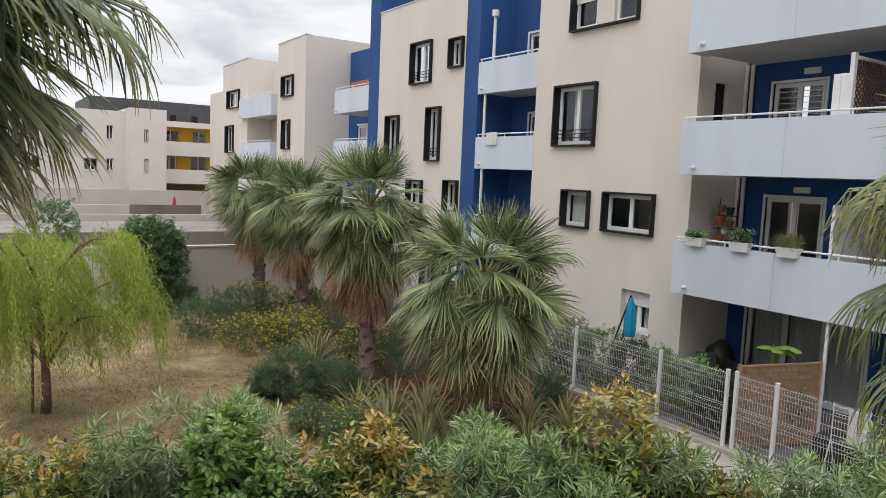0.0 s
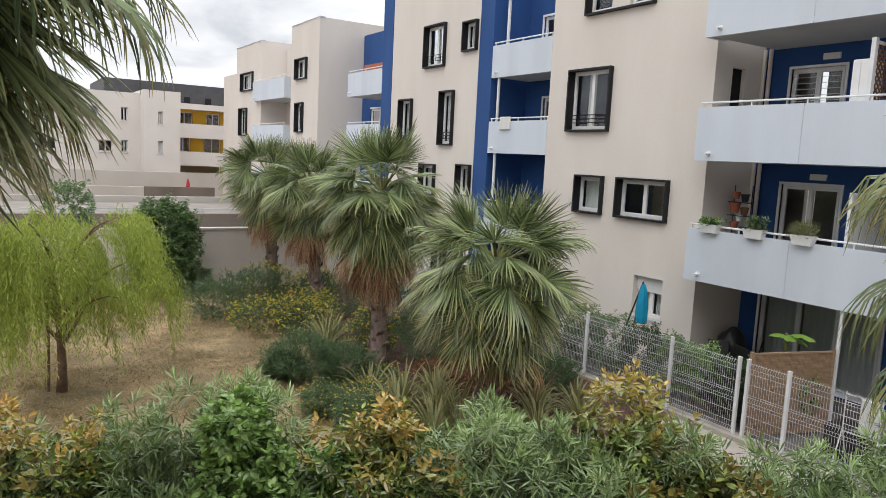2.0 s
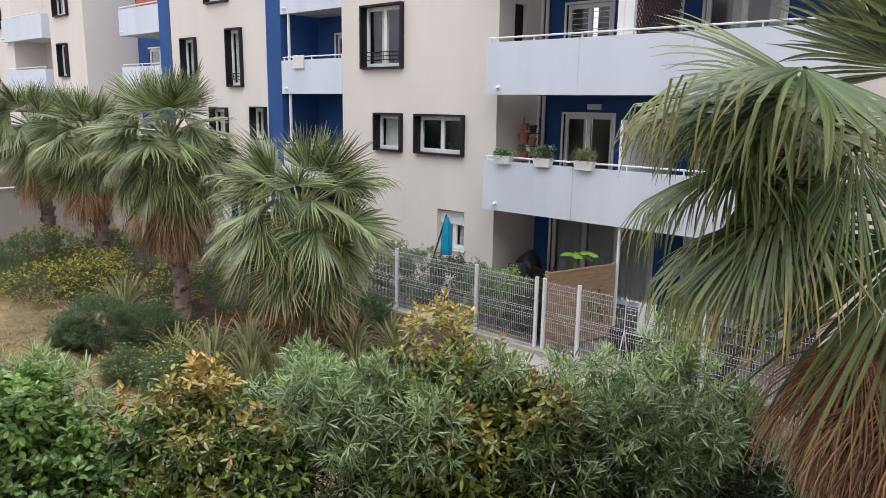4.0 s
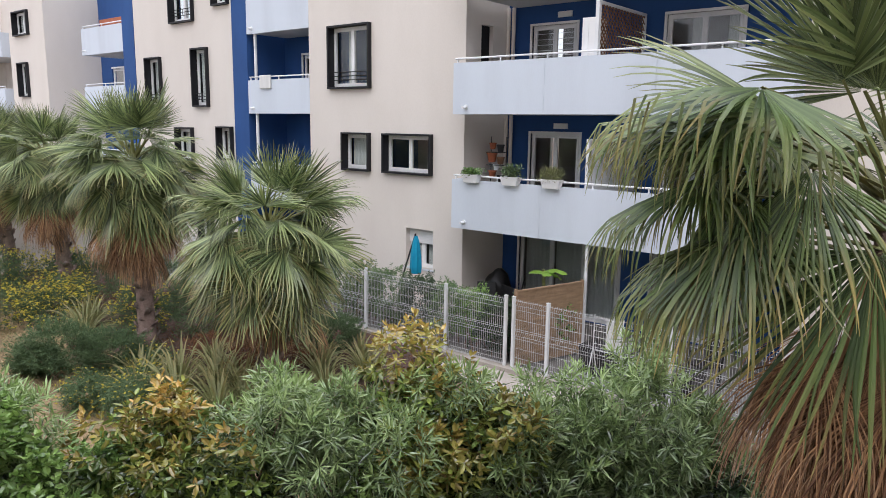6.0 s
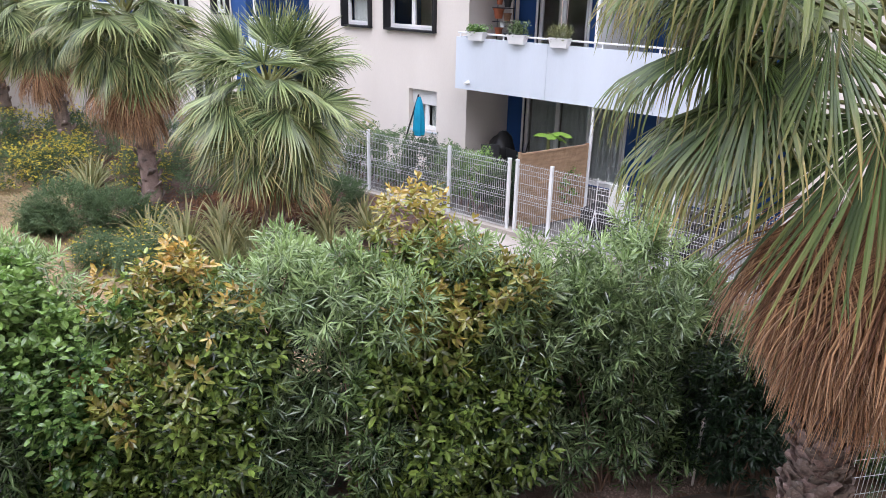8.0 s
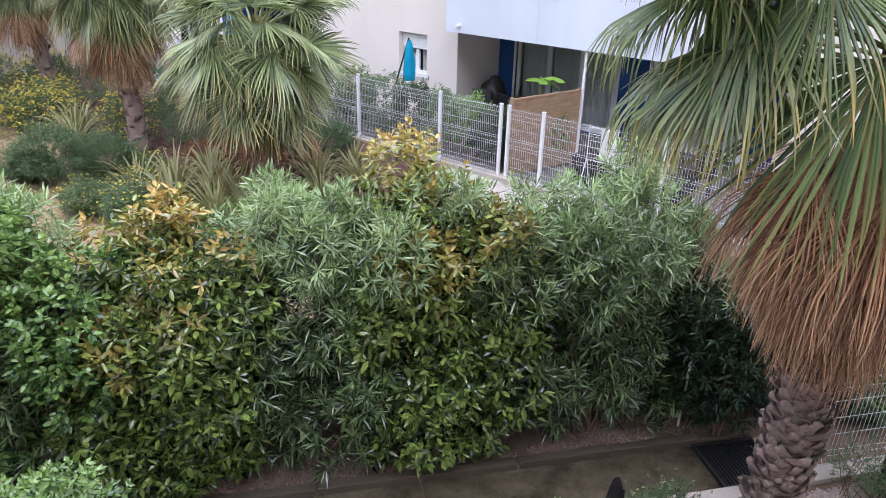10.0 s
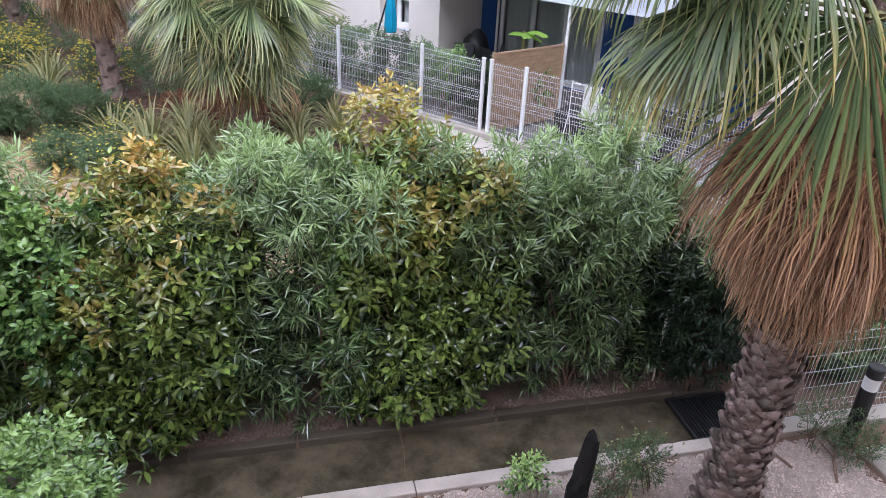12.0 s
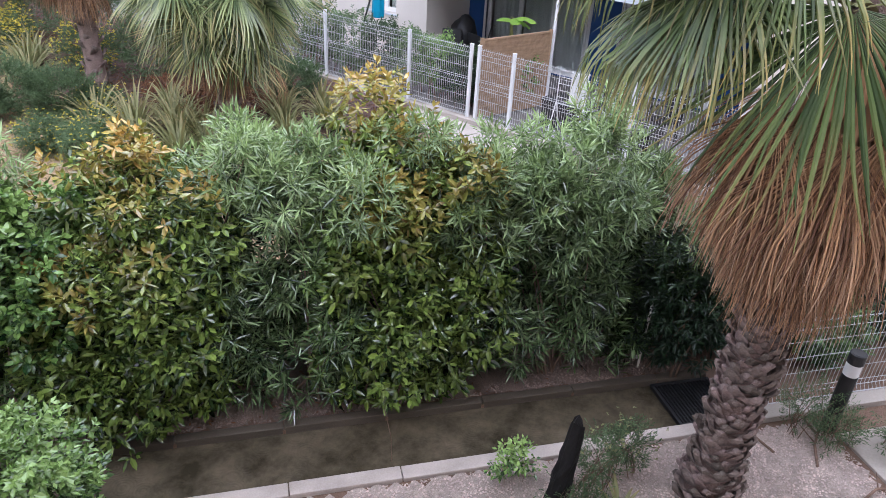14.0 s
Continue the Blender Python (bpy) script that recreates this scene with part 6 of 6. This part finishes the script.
lattice()
ob = link("cabinet", boxes((-0.25, 0.25, -0.16, 0.16, 0.02, 1.8), bevel=0.012), M["pvc"])
part("cabinet_door", boxes((-0.262, -0.25, -0.15, -0.004, 0.06, 1.76), bevel=0.004), M["pvc"], ob)
part("cabinet_door", boxes((-0.262, -0.25, 0.004, 0.15, 0.06, 1.76), bevel=0.004), M["pvc"], ob)
ob.matrix_basis = Matrix.Translation((14.15, 7.62, 0.45))
tagged(ob, "tall white plastic balcony cabinet beside the lattice", "cabinet")
root = thing("partition", Matrix.Translation((13.86, 7.5, -2.31)), "frosted white partition between two balconies", "screen")
part("panel", boxes((0.05, 2.3, -0.02, 0.02, 0.05, 2.0)), mat("frosted_panel", (0.66, 0.67, 0.68), (0.58, 0.59, 0.6), 1, 30, 0.5, 0.03), root)
part("frame", boxes((0, 0.05, -0.03, 0.03, 0, 2.05), (2.3, 2.34, -0.03, 0.03, 0, 2.05), (0.05, 2.3, -0.03, 0.03, 2.0, 2.05)), M["white_metal"], root)


def clothes_horse(m):
    root = thing("clothes_horse", m, "thin white clothes horse on the upper balcony", "drying rack")
    for k in range(5):
        bm = bmesh.new()
        tube(bm, [(0, -0.55, 1.25 + 0.13 * k), (0, 0.55, 1.25 + 0.13 * k)], 0.008, 5)
        part("rod", bm, M["white_metal"], root)
    for y in (-0.55, 0.0, 0.55):
        bm = bmesh.new()
        tube(bm, [(0.02, y, 0), (0.02, y, 1.85)], 0.01, 5)
        part("upright", bm, M["white_metal"], root)
    return root


clothes_horse(pose(15.6, 9.5, 0.45))
bm = boxes((-0.03, 0.03, -0.28, 0.28, 0, 0.42), bevel=0.02)
ob = link("folded_cloth", bm, M["curtain"])
ob.matrix_basis = Matrix.Translation((14.34, 19.3, 1.05))
tagged(ob, "small pale cloth hung over the balcony parapet", "cloth")


def storage_box(m):
    root = thing("storage_box", m, "black plastic storage box on the terrace", "box")
    part("body", boxes((-0.3, 0.3, -0.6, 0.6, 0.03, 0.55), bevel=0.01), M["black"], root)
    part("lid", boxes((-0.32, 0.32, -0.62, 0.62, 0.55, 0.6), bevel=0.01), M["black"], root)
    for x in (-0.25, 0.25):
        for y in (-0.55, 0.55):
            part("foot", boxes((x - 0.03, x + 0.03, y - 0.03, y + 0.03, 0, 0.03)), M["black"], root)
    return root


storage_box(pose(12.5, 4.9, GROUND + 0.02))
storage_box(pose(12.9, 6.2, GROUND + 0.02))
garden_chair(pose(13.4, 5.6, GROUND + 0.02, 0, 0, 20), "dark plastic garden chair on the terrace")
garden_chair(pose(13.6, 4.6, GROUND + 0.02, 0, 0, -30), "dark plastic garden chair on the terrace")
